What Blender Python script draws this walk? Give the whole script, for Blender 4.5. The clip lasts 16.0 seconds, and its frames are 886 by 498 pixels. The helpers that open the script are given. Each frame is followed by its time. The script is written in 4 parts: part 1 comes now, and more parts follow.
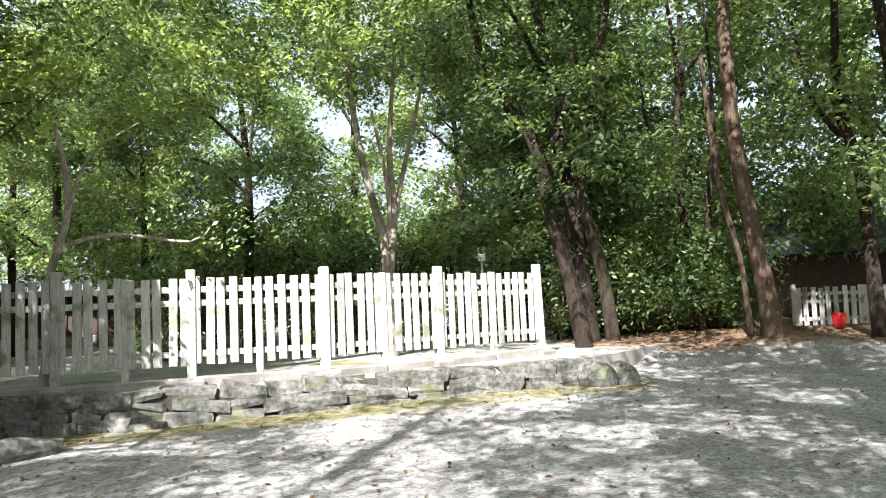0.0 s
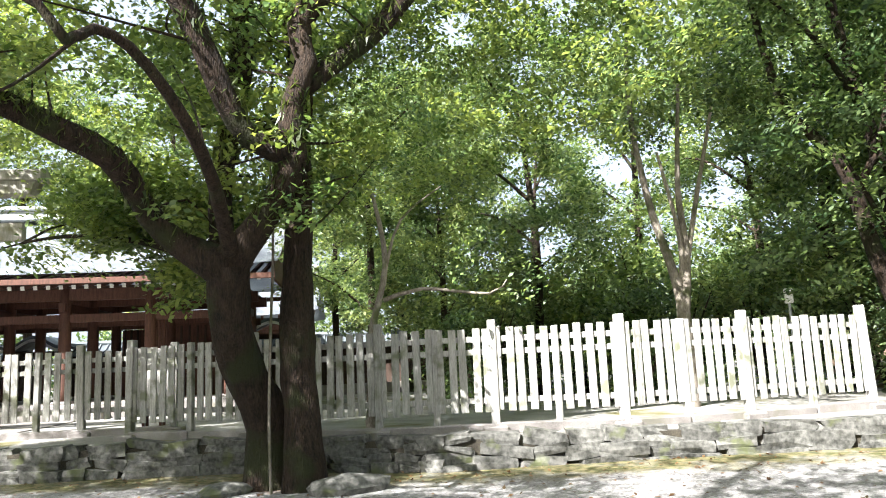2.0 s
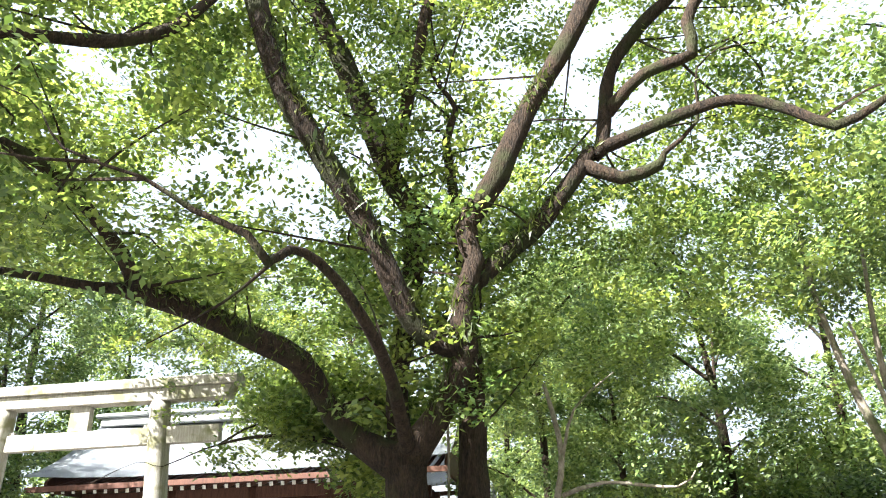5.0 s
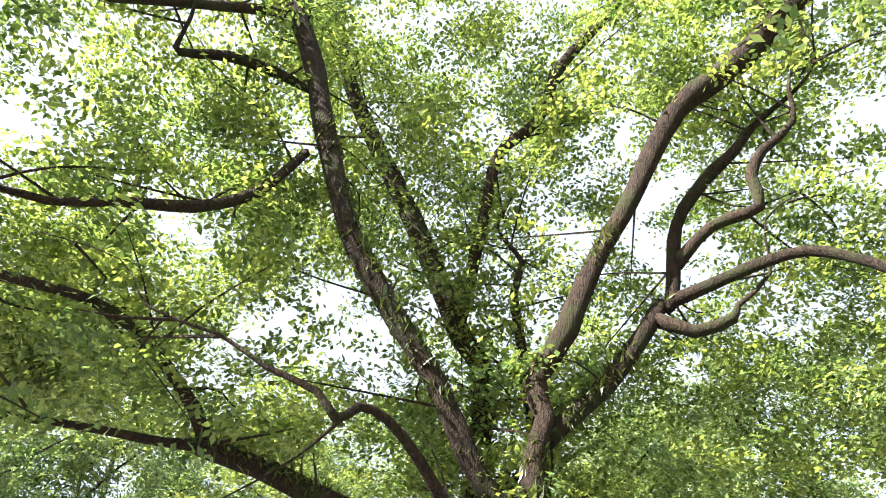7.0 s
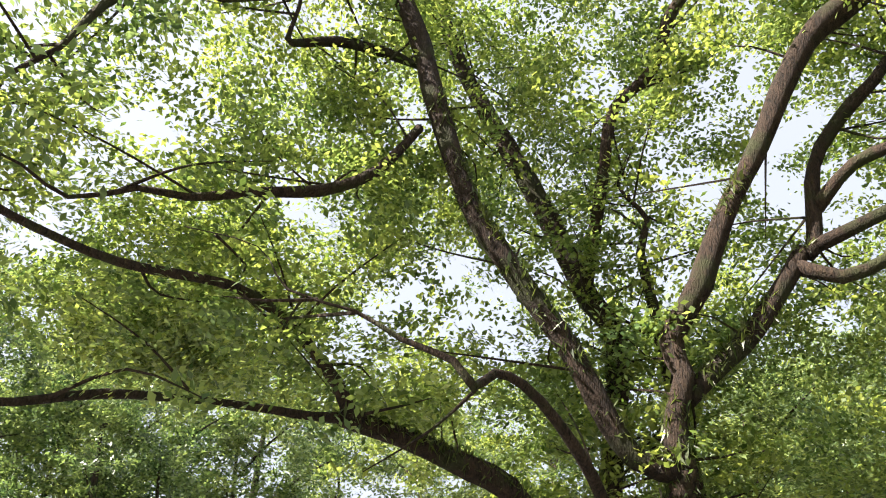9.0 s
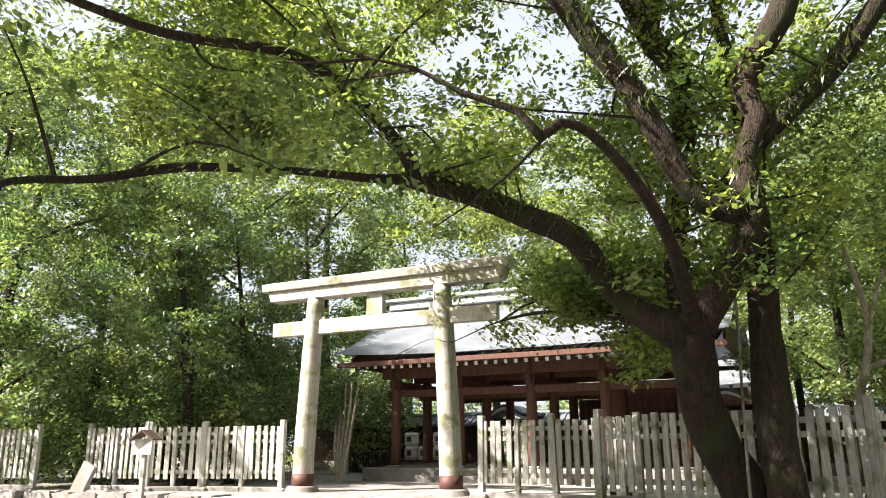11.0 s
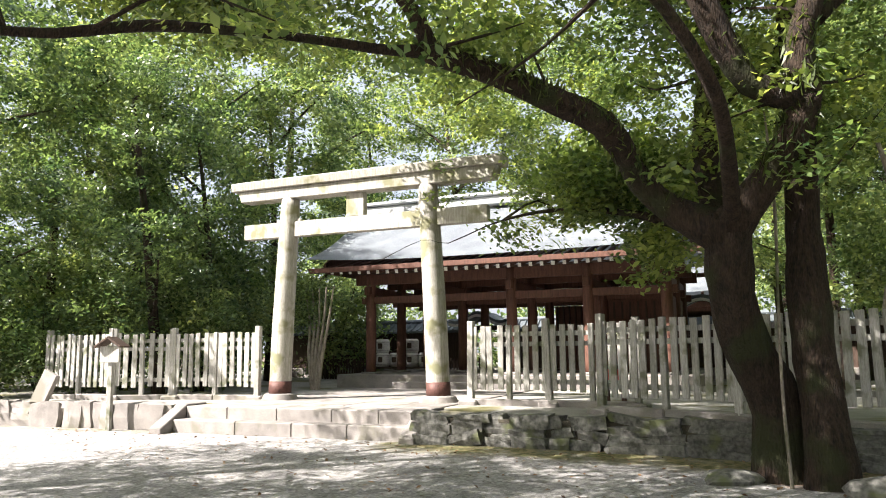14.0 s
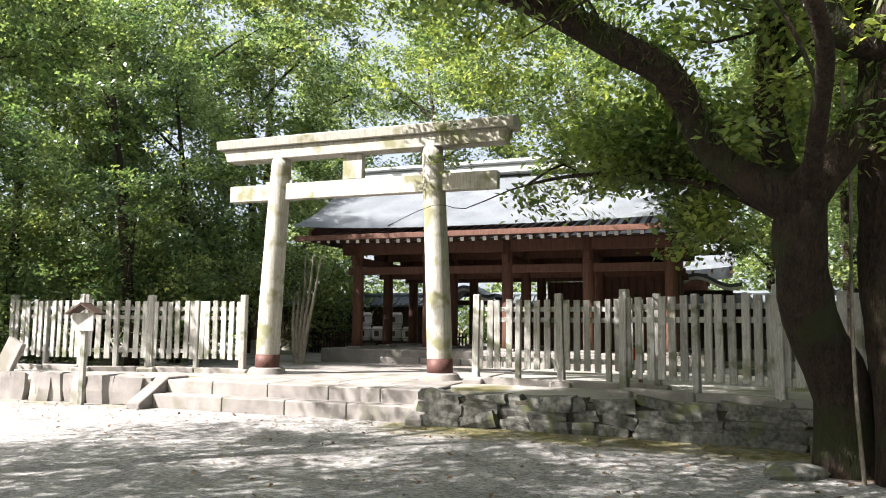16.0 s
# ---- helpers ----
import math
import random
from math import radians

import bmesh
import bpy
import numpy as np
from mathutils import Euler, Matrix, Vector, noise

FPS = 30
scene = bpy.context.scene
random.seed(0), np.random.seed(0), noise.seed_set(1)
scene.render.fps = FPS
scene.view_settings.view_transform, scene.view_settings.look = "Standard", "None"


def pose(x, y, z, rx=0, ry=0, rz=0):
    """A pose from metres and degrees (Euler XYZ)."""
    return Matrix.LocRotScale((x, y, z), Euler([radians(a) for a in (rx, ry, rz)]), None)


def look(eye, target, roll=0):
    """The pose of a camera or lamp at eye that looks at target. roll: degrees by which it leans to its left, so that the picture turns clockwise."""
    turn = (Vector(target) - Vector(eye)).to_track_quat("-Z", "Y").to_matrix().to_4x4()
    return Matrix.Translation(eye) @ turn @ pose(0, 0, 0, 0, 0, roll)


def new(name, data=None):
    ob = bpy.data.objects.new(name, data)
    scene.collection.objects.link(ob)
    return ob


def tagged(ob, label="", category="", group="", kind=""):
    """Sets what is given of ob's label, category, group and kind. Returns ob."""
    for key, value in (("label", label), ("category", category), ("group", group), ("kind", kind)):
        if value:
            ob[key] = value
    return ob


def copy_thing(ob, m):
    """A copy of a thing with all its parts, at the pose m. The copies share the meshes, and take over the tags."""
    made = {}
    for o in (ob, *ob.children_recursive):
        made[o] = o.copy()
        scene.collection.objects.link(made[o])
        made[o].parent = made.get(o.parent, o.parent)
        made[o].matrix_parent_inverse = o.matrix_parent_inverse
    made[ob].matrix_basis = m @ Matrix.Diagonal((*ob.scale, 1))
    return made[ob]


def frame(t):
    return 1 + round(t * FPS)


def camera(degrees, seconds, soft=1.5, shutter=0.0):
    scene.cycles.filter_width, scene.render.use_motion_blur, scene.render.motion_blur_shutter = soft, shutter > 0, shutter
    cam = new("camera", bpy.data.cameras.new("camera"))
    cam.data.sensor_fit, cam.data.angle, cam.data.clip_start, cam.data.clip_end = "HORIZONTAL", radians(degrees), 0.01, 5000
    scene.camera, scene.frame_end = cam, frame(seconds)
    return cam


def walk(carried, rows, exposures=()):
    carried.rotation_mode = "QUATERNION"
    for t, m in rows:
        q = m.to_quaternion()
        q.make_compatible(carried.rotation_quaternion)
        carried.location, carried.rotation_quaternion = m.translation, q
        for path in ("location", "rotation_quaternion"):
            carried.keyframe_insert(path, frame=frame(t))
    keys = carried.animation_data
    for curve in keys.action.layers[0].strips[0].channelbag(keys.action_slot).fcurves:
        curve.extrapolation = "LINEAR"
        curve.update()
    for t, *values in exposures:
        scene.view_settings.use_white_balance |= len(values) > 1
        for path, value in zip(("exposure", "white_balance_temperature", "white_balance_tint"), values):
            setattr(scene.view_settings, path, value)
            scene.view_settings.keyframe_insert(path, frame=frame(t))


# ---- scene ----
cam = camera(61.8, 16.0, 1.0)
METRES, EYE = 3.4, 1.5
ROWS = [
    (0.0, 0.0, 0.0, 0.0, 0.16, 4.1, 2.29),
    (0.5, -0.0216, -0.0159, 0.0026, 5.93, 5.14, 2.46),
    (1.0, -0.0345, -0.0271, 0.0052, 11.72, 6.23, 2.68),
    (1.5, -0.0464, -0.0306, 0.0057, 17.0, 7.4, 2.67),
    (2.0, -0.0489, -0.0386, 0.006, 21.74, 8.61, 2.52),
    (2.5, -0.0524, -0.0475, 0.0085, 25.76, 9.99, 2.49),
    (3.0, -0.0558, -0.0542, 0.0098, 28.98, 11.87, 2.38),
    (3.5, -0.0526, -0.0607, 0.0135, 31.46, 14.27, 2.48),
    (4.0, -0.0483, -0.0676, 0.0189, 33.05, 17.03, 2.61),
    (4.5, -0.0475, -0.0735, 0.0233, 34.02, 20.13, 2.45),
    (5.0, -0.0498, -0.078, 0.0268, 34.74, 23.28, 2.14),
    (7.5, -0.0498, -0.1009, 0.0422, 41.19, 36.62, -0.59),
    (8.0, -0.0519, -0.1051, 0.0424, 43.86, 36.89, -1.18),
    (8.5, -0.0591, -0.1047, 0.0383, 46.8, 35.65, -1.52),
    (9.0, -0.0694, -0.1076, 0.0347, 49.29, 32.45, -1.28),
    (9.5, -0.0826, -0.1095, 0.028, 51.61, 27.99, -0.97),
    (10.0, -0.1002, -0.109, 0.0188, 53.42, 23.16, -0.46),
    (12.5, -0.2549, -0.0925, -0.0047, 52.95, 8.36, 0.62),
    (13.0, -0.3397, -0.1028, -0.0059, 52.26, 8.21, 0.78),
    (13.5, -0.4206, -0.0962, -0.0084, 51.43, 8.11, 0.48),
    (14.0, -0.503, -0.0825, 0.0008, 50.93, 7.87, 0.59),
    (14.5, -0.5894, -0.079, 0.0004, 50.41, 7.85, 0.19),
    (15.0, -0.6841, -0.0752, 0.0019, 49.6, 7.45, -0.33),
    (15.5, -0.7884, -0.0585, 0.0028, 48.74, 6.65, -0.25),
    (16.0, -0.8879, -0.0538, -0.0002, 48.24, 5.95, -0.56),
]
walk(cam, [(t, pose(0, 0, EYE) @ pose(METRES * x, METRES * y, METRES * z, 90 + pitch, roll, yaw)) for t, x, y, z, yaw, pitch, roll in ROWS],
     [(0.0, 2.3, 5800, 12), (3.0, 2.5, 5900, 11), (5.0, 2.7, 6000, 10), (7.5, 2.4, 6200, 13), (9.0, 2.15, 6400, 15), (13.0, 2.15, 6300, 14), (16.0, 1.98, 6100, 14)])

# ---- light: afternoon sun from behind the first view, clear sky ----
SUN = Vector((-0.24, -0.72, 0.70)).normalized()
world = bpy.data.worlds.new("sky")
scene.world = world
world.use_nodes = True
wn = world.node_tree.nodes
sky = wn.new("ShaderNodeTexSky")
sky.sky_type, sky.sun_disc = "NISHITA", False
sky.sun_elevation, sky.sun_rotation = math.asin(SUN.z), math.atan2(SUN.x, SUN.y)
sky.dust_density, sky.air_density = 6.0, 0.8
haze = wn.new("ShaderNodeMix")
haze.data_type = "RGBA"
haze.inputs[0].default_value, haze.inputs[7].default_value = 0.45, (7.0, 7.3, 7.6, 1)
world.node_tree.links.new(sky.outputs[0], haze.inputs[6])
world.node_tree.links.new(haze.outputs[2], wn["Background"].inputs[0])
wn["Background"].inputs[1].default_value = 0.054
sun = new("sun", bpy.data.lights.new("sun", "SUN"))
sun.data.energy, sun.data.angle, sun.data.color = 5.0, radians(0.5), (1.0, 0.93, 0.82)
sun.matrix_world = look(SUN * 60, (0, 0, 0))


# ---- materials ----
def material(name, dark, light, scale=3.0, rough=0.8, fine=40.0, bump=0.4, stretch=(1, 1, 1), spot=None, spot_scale=1.2, spot_at=0.55, metal=0.0, vary=0.12, bump_dist=0.01):
    """Two tones mixed by noise at two scales, optional stains, relief, and a little change from piece to piece."""
    m = bpy.data.materials.new(name)
    m.use_nodes = True
    n, l = m.node_tree.nodes, m.node_tree.links
    b = n["Principled BSDF"]
    co, mp = n.new("ShaderNodeTexCoord"), n.new("ShaderNodeMapping")
    mp.inputs["Scale"].default_value = stretch
    geo = n.new("ShaderNodeNewGeometry")
    l.new(geo.outputs["Position"], mp.inputs[0])
    a, c = n.new("ShaderNodeTexNoise"), n.new("ShaderNodeTexNoise")
    a.inputs["Scale"].default_value, a.inputs["Detail"].default_value = scale, 6
    c.inputs["Scale"].default_value, c.inputs["Detail"].default_value = fine, 4
    l.new(mp.outputs[0], a.inputs[0]), l.new(mp.outputs[0], c.inputs[0])
    s = n.new("ShaderNodeMath")
    s.operation = "MULTIPLY_ADD"
    s.inputs[1].default_value = 0.5
    l.new(a.outputs[0], s.inputs[0])
    h = n.new("ShaderNodeMath")
    h.operation = "MULTIPLY"
    h.inputs[1].default_value = 0.5
    l.new(c.outputs[0], h.inputs[0]), l.new(h.outputs[0], s.inputs[2])
    r = n.new("ShaderNodeValToRGB")
    r.color_ramp.elements[0].position, r.color_ramp.elements[1].position = 0.36, 0.64
    r.color_ramp.elements[0].color, r.color_ramp.elements[1].color = (*dark, 1), (*light, 1)
    l.new(s.outputs[0], r.inputs[0])
    out = r.outputs[0]
    if spot:
        k, q, x = n.new("ShaderNodeTexNoise"), n.new("ShaderNodeValToRGB"), n.new("ShaderNodeMix")
        k.inputs["Scale"].default_value, k.inputs["Detail"].default_value = spot_scale, 7
        l.new(geo.outputs["Position"], k.inputs[0])
        q.color_ramp.elements[0].position, q.color_ramp.elements[1].position = spot_at, spot_at + 0.1
        l.new(k.outputs[0], q.inputs[0])
        x.data_type = "RGBA"
        l.new(q.outputs[0], x.inputs[0]), l.new(out, x.inputs[6])
        x.inputs[7].default_value = (*spot, 1)
        out = x.outputs[2]
    if vary:
        o, v, w = n.new("ShaderNodeObjectInfo"), n.new("ShaderNodeMapRange"), n.new("ShaderNodeHueSaturation")
        v.inputs[3].default_value, v.inputs[4].default_value = 1 - vary * 1.6, 1 + vary
        l.new(o.outputs["Random"], v.inputs[0]), l.new(v.outputs[0], w.inputs["Value"]), l.new(out, w.inputs["Color"])
        out = w.outputs[0]
    l.new(out, b.inputs["Base Color"])
    b.inputs["Roughness"].default_value, b.inputs["Metallic"].default_value = rough, metal
    b.inputs["Specular IOR Level"].default_value = 0.3
    if bump:
        p = n.new("ShaderNodeBump")
        p.inputs["Strength"].default_value, p.inputs["Distance"].default_value = bump, bump_dist
        l.new(s.outputs[0], p.inputs["Height"]), l.new(p.outputs[0], b.inputs["Normal"])
    return m


def leaf_material(name, dark, light, glow):
    """Leaves: glossy top, light shining through, each leaf a little different."""
    m = bpy.data.materials.new(name)
    m.use_nodes = True
    n, l = m.node_tree.nodes, m.node_tree.links
    b, o = n["Principled BSDF"], n["Material Output"]
    g, r, hue = n.new("ShaderNodeNewGeometry"), n.new("ShaderNodeValToRGB"), n.new("ShaderNodeMix")
    r.color_ramp.elements[0].color, r.color_ramp.elements[1].color = (*dark, 1), (*light, 1)
    l.new(g.outputs["Random Per Island"], r.inputs[0])
    big = n.new("ShaderNodeTexNoise")
    big.inputs["Scale"].default_value, big.inputs["Detail"].default_value = 0.9, 3
    l.new(g.outputs["Position"], big.inputs[0])
    hue.data_type, hue.blend_type = "RGBA", "MULTIPLY"
    tone = n.new("ShaderNodeValToRGB")
    tone.color_ramp.elements[0].position, tone.color_ramp.elements[1].position = 0.35, 0.65
    tone.color_ramp.elements[0].color, tone.color_ramp.elements[1].color = (0.6, 0.72, 0.75, 1), (1.25, 1.18, 1.0, 1)
    l.new(big.outputs[0], tone.inputs[0])
    hue.inputs[0].default_value = 1
    l.new(r.outputs[0], hue.inputs[6]), l.new(tone.outputs[0], hue.inputs[7])
    l.new(hue.outputs[2], b.inputs["Base Color"])
    b.inputs["Roughness"].default_value = 0.38
    b.inputs["Specular IOR Level"].default_value = 0.5
    t, mix, up = n.new("ShaderNodeBsdfTranslucent"), n.new("ShaderNodeMixShader"), n.new("ShaderNodeMix")
    up.data_type, up.blend_type = "RGBA", "MULTIPLY"
    up.inputs[0].default_value, up.inputs[7].default_value = 1, (*glow, 1)
    l.new(hue.outputs[2], up.inputs[6]), l.new(up.outputs[2], t.inputs[0])
    mix.inputs[0].default_value = 0.48
    l.new(b.outputs[0], mix.inputs[1]), l.new(t.outputs[0], mix.inputs[2]), l.new(mix.outputs[0], o.inputs[0])
    return m


def ground_material():
    """Pale gravel, fading to moss by the wall and to leaf litter under the trees."""
    m = material("gravel", (0.18, 0.172, 0.168), (0.34, 0.33, 0.32), 1.3, 0.95, 55.0, 0.6, vary=0, bump_dist=0.02)
    n, l = m.node_tree.nodes, m.node_tree.links
    b = n["Principled BSDF"]
    old = b.inputs["Base Color"].links[0].from_socket
    g = n.new("ShaderNodeNewGeometry")
    peb, pr = n.new("ShaderNodeTexVoronoi"), n.new("ShaderNodeValToRGB")
    peb.inputs["Scale"].default_value = 26
    l.new(g.outputs["Position"], peb.inputs[0])
    pr.color_ramp.elements[0].color, pr.color_ramp.elements[1].color = (0.45, 0.44, 0.43, 1), (1.4, 1.4, 1.4, 1)
    l.new(peb.outputs["Color"], pr.inputs[0])
    mul = n.new("ShaderNodeMix")
    mul.data_type, mul.blend_type = "RGBA", "MULTIPLY"
    mul.inputs[0].default_value = 1
    l.new(old, mul.inputs[6]), l.new(pr.outputs[0], mul.inputs[7])
    at = n.new("ShaderNodeAttribute")
    at.attribute_name = "cover"
    sep = n.new("ShaderNodeSeparateColor")
    l.new(at.outputs["Color"], sep.inputs[0])
    brk = n.new("ShaderNodeTexNoise")
    brk.inputs["Scale"].default_value, brk.inputs["Detail"].default_value = 2.2, 8
    l.new(g.outputs["Position"], brk.inputs[0])
    col = mul.outputs[2]
    for socket, dark, light in ((sep.outputs[0], (0.07, 0.075, 0.025, 1), (0.20, 0.17, 0.085, 1)), (sep.outputs[1], (0.045, 0.03, 0.018, 1), (0.20, 0.125, 0.075, 1))):
        add, sm, mx = n.new("ShaderNodeMath"), n.new("ShaderNodeMapRange"), n.new("ShaderNodeMix")
        add.operation = "ADD"
        l.new(socket, add.inputs[0]), l.new(brk.outputs[0], add.inputs[1])
        sm.inputs[1].default_value, sm.inputs[2].default_value = 0.78, 1.2
        l.new(add.outputs[0], sm.inputs[0])
        fine, fr = n.new("ShaderNodeTexNoise"), n.new("ShaderNodeValToRGB")
        fine.inputs["Scale"].default_value, fine.inputs["Detail"].default_value = 9, 8
        l.new(g.outputs["Position"], fine.inputs[0])
        fr.color_ramp.elements[0].position, fr.color_ramp.elements[1].position = 0.38, 0.62
        fr.color_ramp.elements[0].color, fr.color_ramp.elements[1].color = dark, light
        l.new(fine.outputs[0], fr.inputs[0])
        mx.data_type = "RGBA"
        l.new(sm.outputs[0], mx.inputs[0]), l.new(col, mx.inputs[6]), l.new(fr.outputs[0], mx.inputs[7])
        col = mx.outputs[2]
    l.new(col, b.inputs["Base Color"])
    return m


GRAVEL = ground_material()
INNER = material("inner_gravel", (0.17, 0.16, 0.14), (0.33, 0.32, 0.29), 1.5, 0.95, 60.0, 0.5, spot=(0.13, 0.12, 0.05), spot_scale=0.7, spot_at=0.56, vary=0)
STONE = material("wall_stone", (0.05, 0.05, 0.043), (0.19, 0.185, 0.168), 4.0, 0.9, 16.0, 0.8, spot=(0.11, 0.12, 0.06), spot_scale=2.5, spot_at=0.56, vary=0.14)
EARTH = material("dark_earth", (0.03, 0.026, 0.02), (0.08, 0.07, 0.05), 6.0, 0.95, 50.0, 0.5, vary=0)
GRANITE = material("step_granite", (0.15, 0.137, 0.128), (0.31, 0.285, 0.265), 2.5, 0.85, 90.0, 0.4, spot=(0.17, 0.16, 0.13), spot_scale=1.6, spot_at=0.55, vary=0.12)
PALE = material("weathered_wood", (0.23, 0.222, 0.20), (0.48, 0.465, 0.43), 6.0, 0.85, 30.0, 0.5, (6, 6, 0.5), spot=(0.17, 0.175, 0.12), spot_scale=3.0, spot_at=0.56, vary=0.18)
TORII = material("torii_wood", (0.23, 0.215, 0.18), (0.44, 0.425, 0.38), 4.0, 0.8, 26.0, 0.5, (5, 5, 0.35), spot=(0.19, 0.185, 0.11), spot_scale=2.2, spot_at=0.54, vary=0.08)
BAND = material("copper_band", (0.05, 0.025, 0.02), (0.12, 0.055, 0.045), 8.0, 0.6, 40.0, 0.3, vary=0.05, metal=0.2)
RED = material("red_stained_wood", (0.06, 0.028, 0.02), (0.135, 0.062, 0.042), 5.0, 0.65, 30.0, 0.3, (4, 4, 0.5), vary=0.12)
DARKWOOD = material("dark_wood", (0.035, 0.022, 0.016), (0.085, 0.055, 0.04), 5.0, 0.75, 30.0, 0.3, (4, 4, 0.5), vary=0.12)
ROOF = material("roof_copper", (0.19, 0.21, 0.23), (0.33, 0.355, 0.38), 1.2, 0.45, 24.0, 0.25, vary=0.06)
RIDGE = material("ridge_copper", (0.30, 0.31, 0.31), (0.47, 0.48, 0.48), 2.0, 0.55, 30.0, 0.2, vary=0.05)
TILE = material("roof_tile", (0.07, 0.085, 0.095), (0.17, 0.19, 0.2), 3.0, 0.7, 40.0, 0.3, vary=0.2)
WHITE = material("white_paint", (0.66, 0.65, 0.62), (0.82, 0.81, 0.78), 3.0, 0.7, 40.0, 0.1, vary=0.04)
STRAW = material("straw_wrap", (0.46, 0.44, 0.39), (0.72, 0.70, 0.66), 9.0, 0.9, 60.0, 0.5, (1, 1, 4), vary=0.08)
SCARLET = material("scarlet_plastic", (0.55, 0.02, 0.02), (0.75, 0.04, 0.04), 5.0, 0.45, 30.0, 0.05, vary=0)
METAL = material("grey_metal", (0.3, 0.31, 0.32), (0.5, 0.51, 0.52), 5.0, 0.45, 40.0, 0.1, metal=0.6, vary=0)
BARK = material("bark", (0.011, 0.008, 0.006), (0.058, 0.038, 0.025), 5.0, 0.95, 20.0, 1.0, (3, 3, 0.7), spot=(0.034, 0.037, 0.015), spot_scale=1.6, spot_at=0.52, vary=0.15, bump_dist=0.09)
BARK_RED = material("pine_bark", (0.024, 0.017, 0.012), (0.12, 0.08, 0.055), 6.0, 0.95, 22.0, 1.0, (3, 3, 0.8), vary=0.1, bump_dist=0.03)
BARK_PALE = material("pale_bark", (0.13, 0.11, 0.085), (0.33, 0.29, 0.24), 6.0, 0.9, 26.0, 0.6, (2, 2, 0.8), spot=(0.10, 0.11, 0.05), spot_scale=2.0, vary=0.15)
LEAF = leaf_material("camphor_leaf", (0.055, 0.10, 0.028), (0.275, 0.345, 0.125), (1.9, 1.75, 1.0))
LEAF_FAR = leaf_material("forest_leaf", (0.055, 0.10, 0.04), (0.29, 0.35, 0.165), (1.7, 1.65, 1.0))
LEAF_DARK = leaf_material("evergreen_leaf", (0.03, 0.06, 0.026), (0.20, 0.265, 0.115), (1.5, 1.5, 0.9))
FERN = leaf_material("fern_leaf", (0.03, 0.05, 0.012), (0.13, 0.16, 0.045), (1.5, 1.5, 1.0))
LITTER = leaf_material("dead_leaf", (0.07, 0.035, 0.015), (0.28, 0.17, 0.09), (1.0, 0.9, 0.7))


# ---- building helpers ----
def mesh_of(bm, name, mat, smooth=False):
    me = bpy.data.meshes.new(name)
    bmesh.ops.recalc_face_normals(bm, faces=bm.faces)
    bm.to_mesh(me)
    bm.free()
    me.materials.append(mat)
    if smooth:
        me.polygons.foreach_set("use_smooth", [True] * len(me.polygons))
    return me


def part(name, bm, mat, parent, label="", smooth=False):
    ob = new(name, mesh_of(bm, name, mat, smooth) if isinstance(bm, bmesh.types.BMesh) else bm)
    ob.parent = parent
    return tagged(ob, label)


def thing(name, label, category, m=None, group="", kind=""):
    ob = new(name)
    if m is not None:
        ob.matrix_world = m
    return tagged(ob, label, category, group, kind)


def box(bm, x0, y0, z0, x1, y1, z1, m=None, bevel=0.0):
    g = bmesh.ops.create_cube(bm, size=1)
    bmesh.ops.scale(bm, vec=(x1 - x0, y1 - y0, z1 - z0), verts=g["verts"])
    bmesh.ops.translate(bm, vec=((x0 + x1) / 2, (y0 + y1) / 2, (z0 + z1) / 2), verts=g["verts"])
    vs = g["verts"]
    if bevel:
        es = list({e for v in vs for e in v.link_edges})
        vs = [v for v in bmesh.ops.bevel(bm, geom=es, offset=bevel, segments=1, affect="EDGES")["verts"]]
    if m is not None:
        bmesh.ops.transform(bm, matrix=m, verts=list({*vs}))
    return bm


def boxed(*a, **k):
    return box(bmesh.new(), *a, **k)


def tube(points, sides=10, wobble=0.0, flare=0.0):
    """A tapered tube through points (x, y, z, radius), smoothed between them."""
    P = [Vector(p[:3]) for p in points]
    R = [p[3] for p in points]
    ring_at = []
    for i in range(len(P) - 1):
        a, b, c, d = P[max(i - 1, 0)], P[i], P[i + 1], P[min(i + 2, len(P) - 1)]
        steps = max(2, min(6, int((c - b).length / 0.25)))
        for k in range(steps):
            u = k / steps
            ring_at.append((0.5 * ((2 * b) + (c - a) * u + (2 * a - 5 * b + 4 * c - d) * u * u + (3 * b - a - 3 * c + d) * u ** 3), R[i] * (1 - u) + R[i + 1] * u))
    ring_at.append((P[-1], R[-1]))
    bm = bmesh.new()
    rings = []
    side = Vector((1, 0, 0))
    for i, (p, r) in enumerate(ring_at):
        d = (ring_at[min(i + 1, len(ring_at) - 1)][0] - ring_at[max(i - 1, 0)][0]).normalized()
        side = (side - d * side.dot(d))
        side = side.normalized() if side.length > 1e-4 else d.orthogonal().normalized()
        other = d.cross(side)
        ring = []
        for k in range(sides):
            ang = 2 * math.pi * k / sides
            q = side * math.cos(ang) + other * math.sin(ang)
            s = 1 + wobble * noise.noise(p * 2.2 + q * 1.3) + wobble * 0.6 * noise.noise(p * 6 + q * 3)
            if flare and i < 6:
                s += flare * (1 - i / 6) ** 2 * (0.6 + 0.6 * math.sin(ang * 3 + 1) + 0.3 * math.sin(ang * 5))
            ring.append(bm.verts.new(p + q * r * s))
        rings.append(ring)
    for a, b in zip(rings, rings[1:]):
        for k in range(sides):
            bm.faces.new((a[k], a[(k + 1) % sides], b[(k + 1) % sides], b[k]))
    bm.faces.new(rings[0]), bm.faces.new(rings[-1])
    return bm


rng = np.random.default_rng(7)


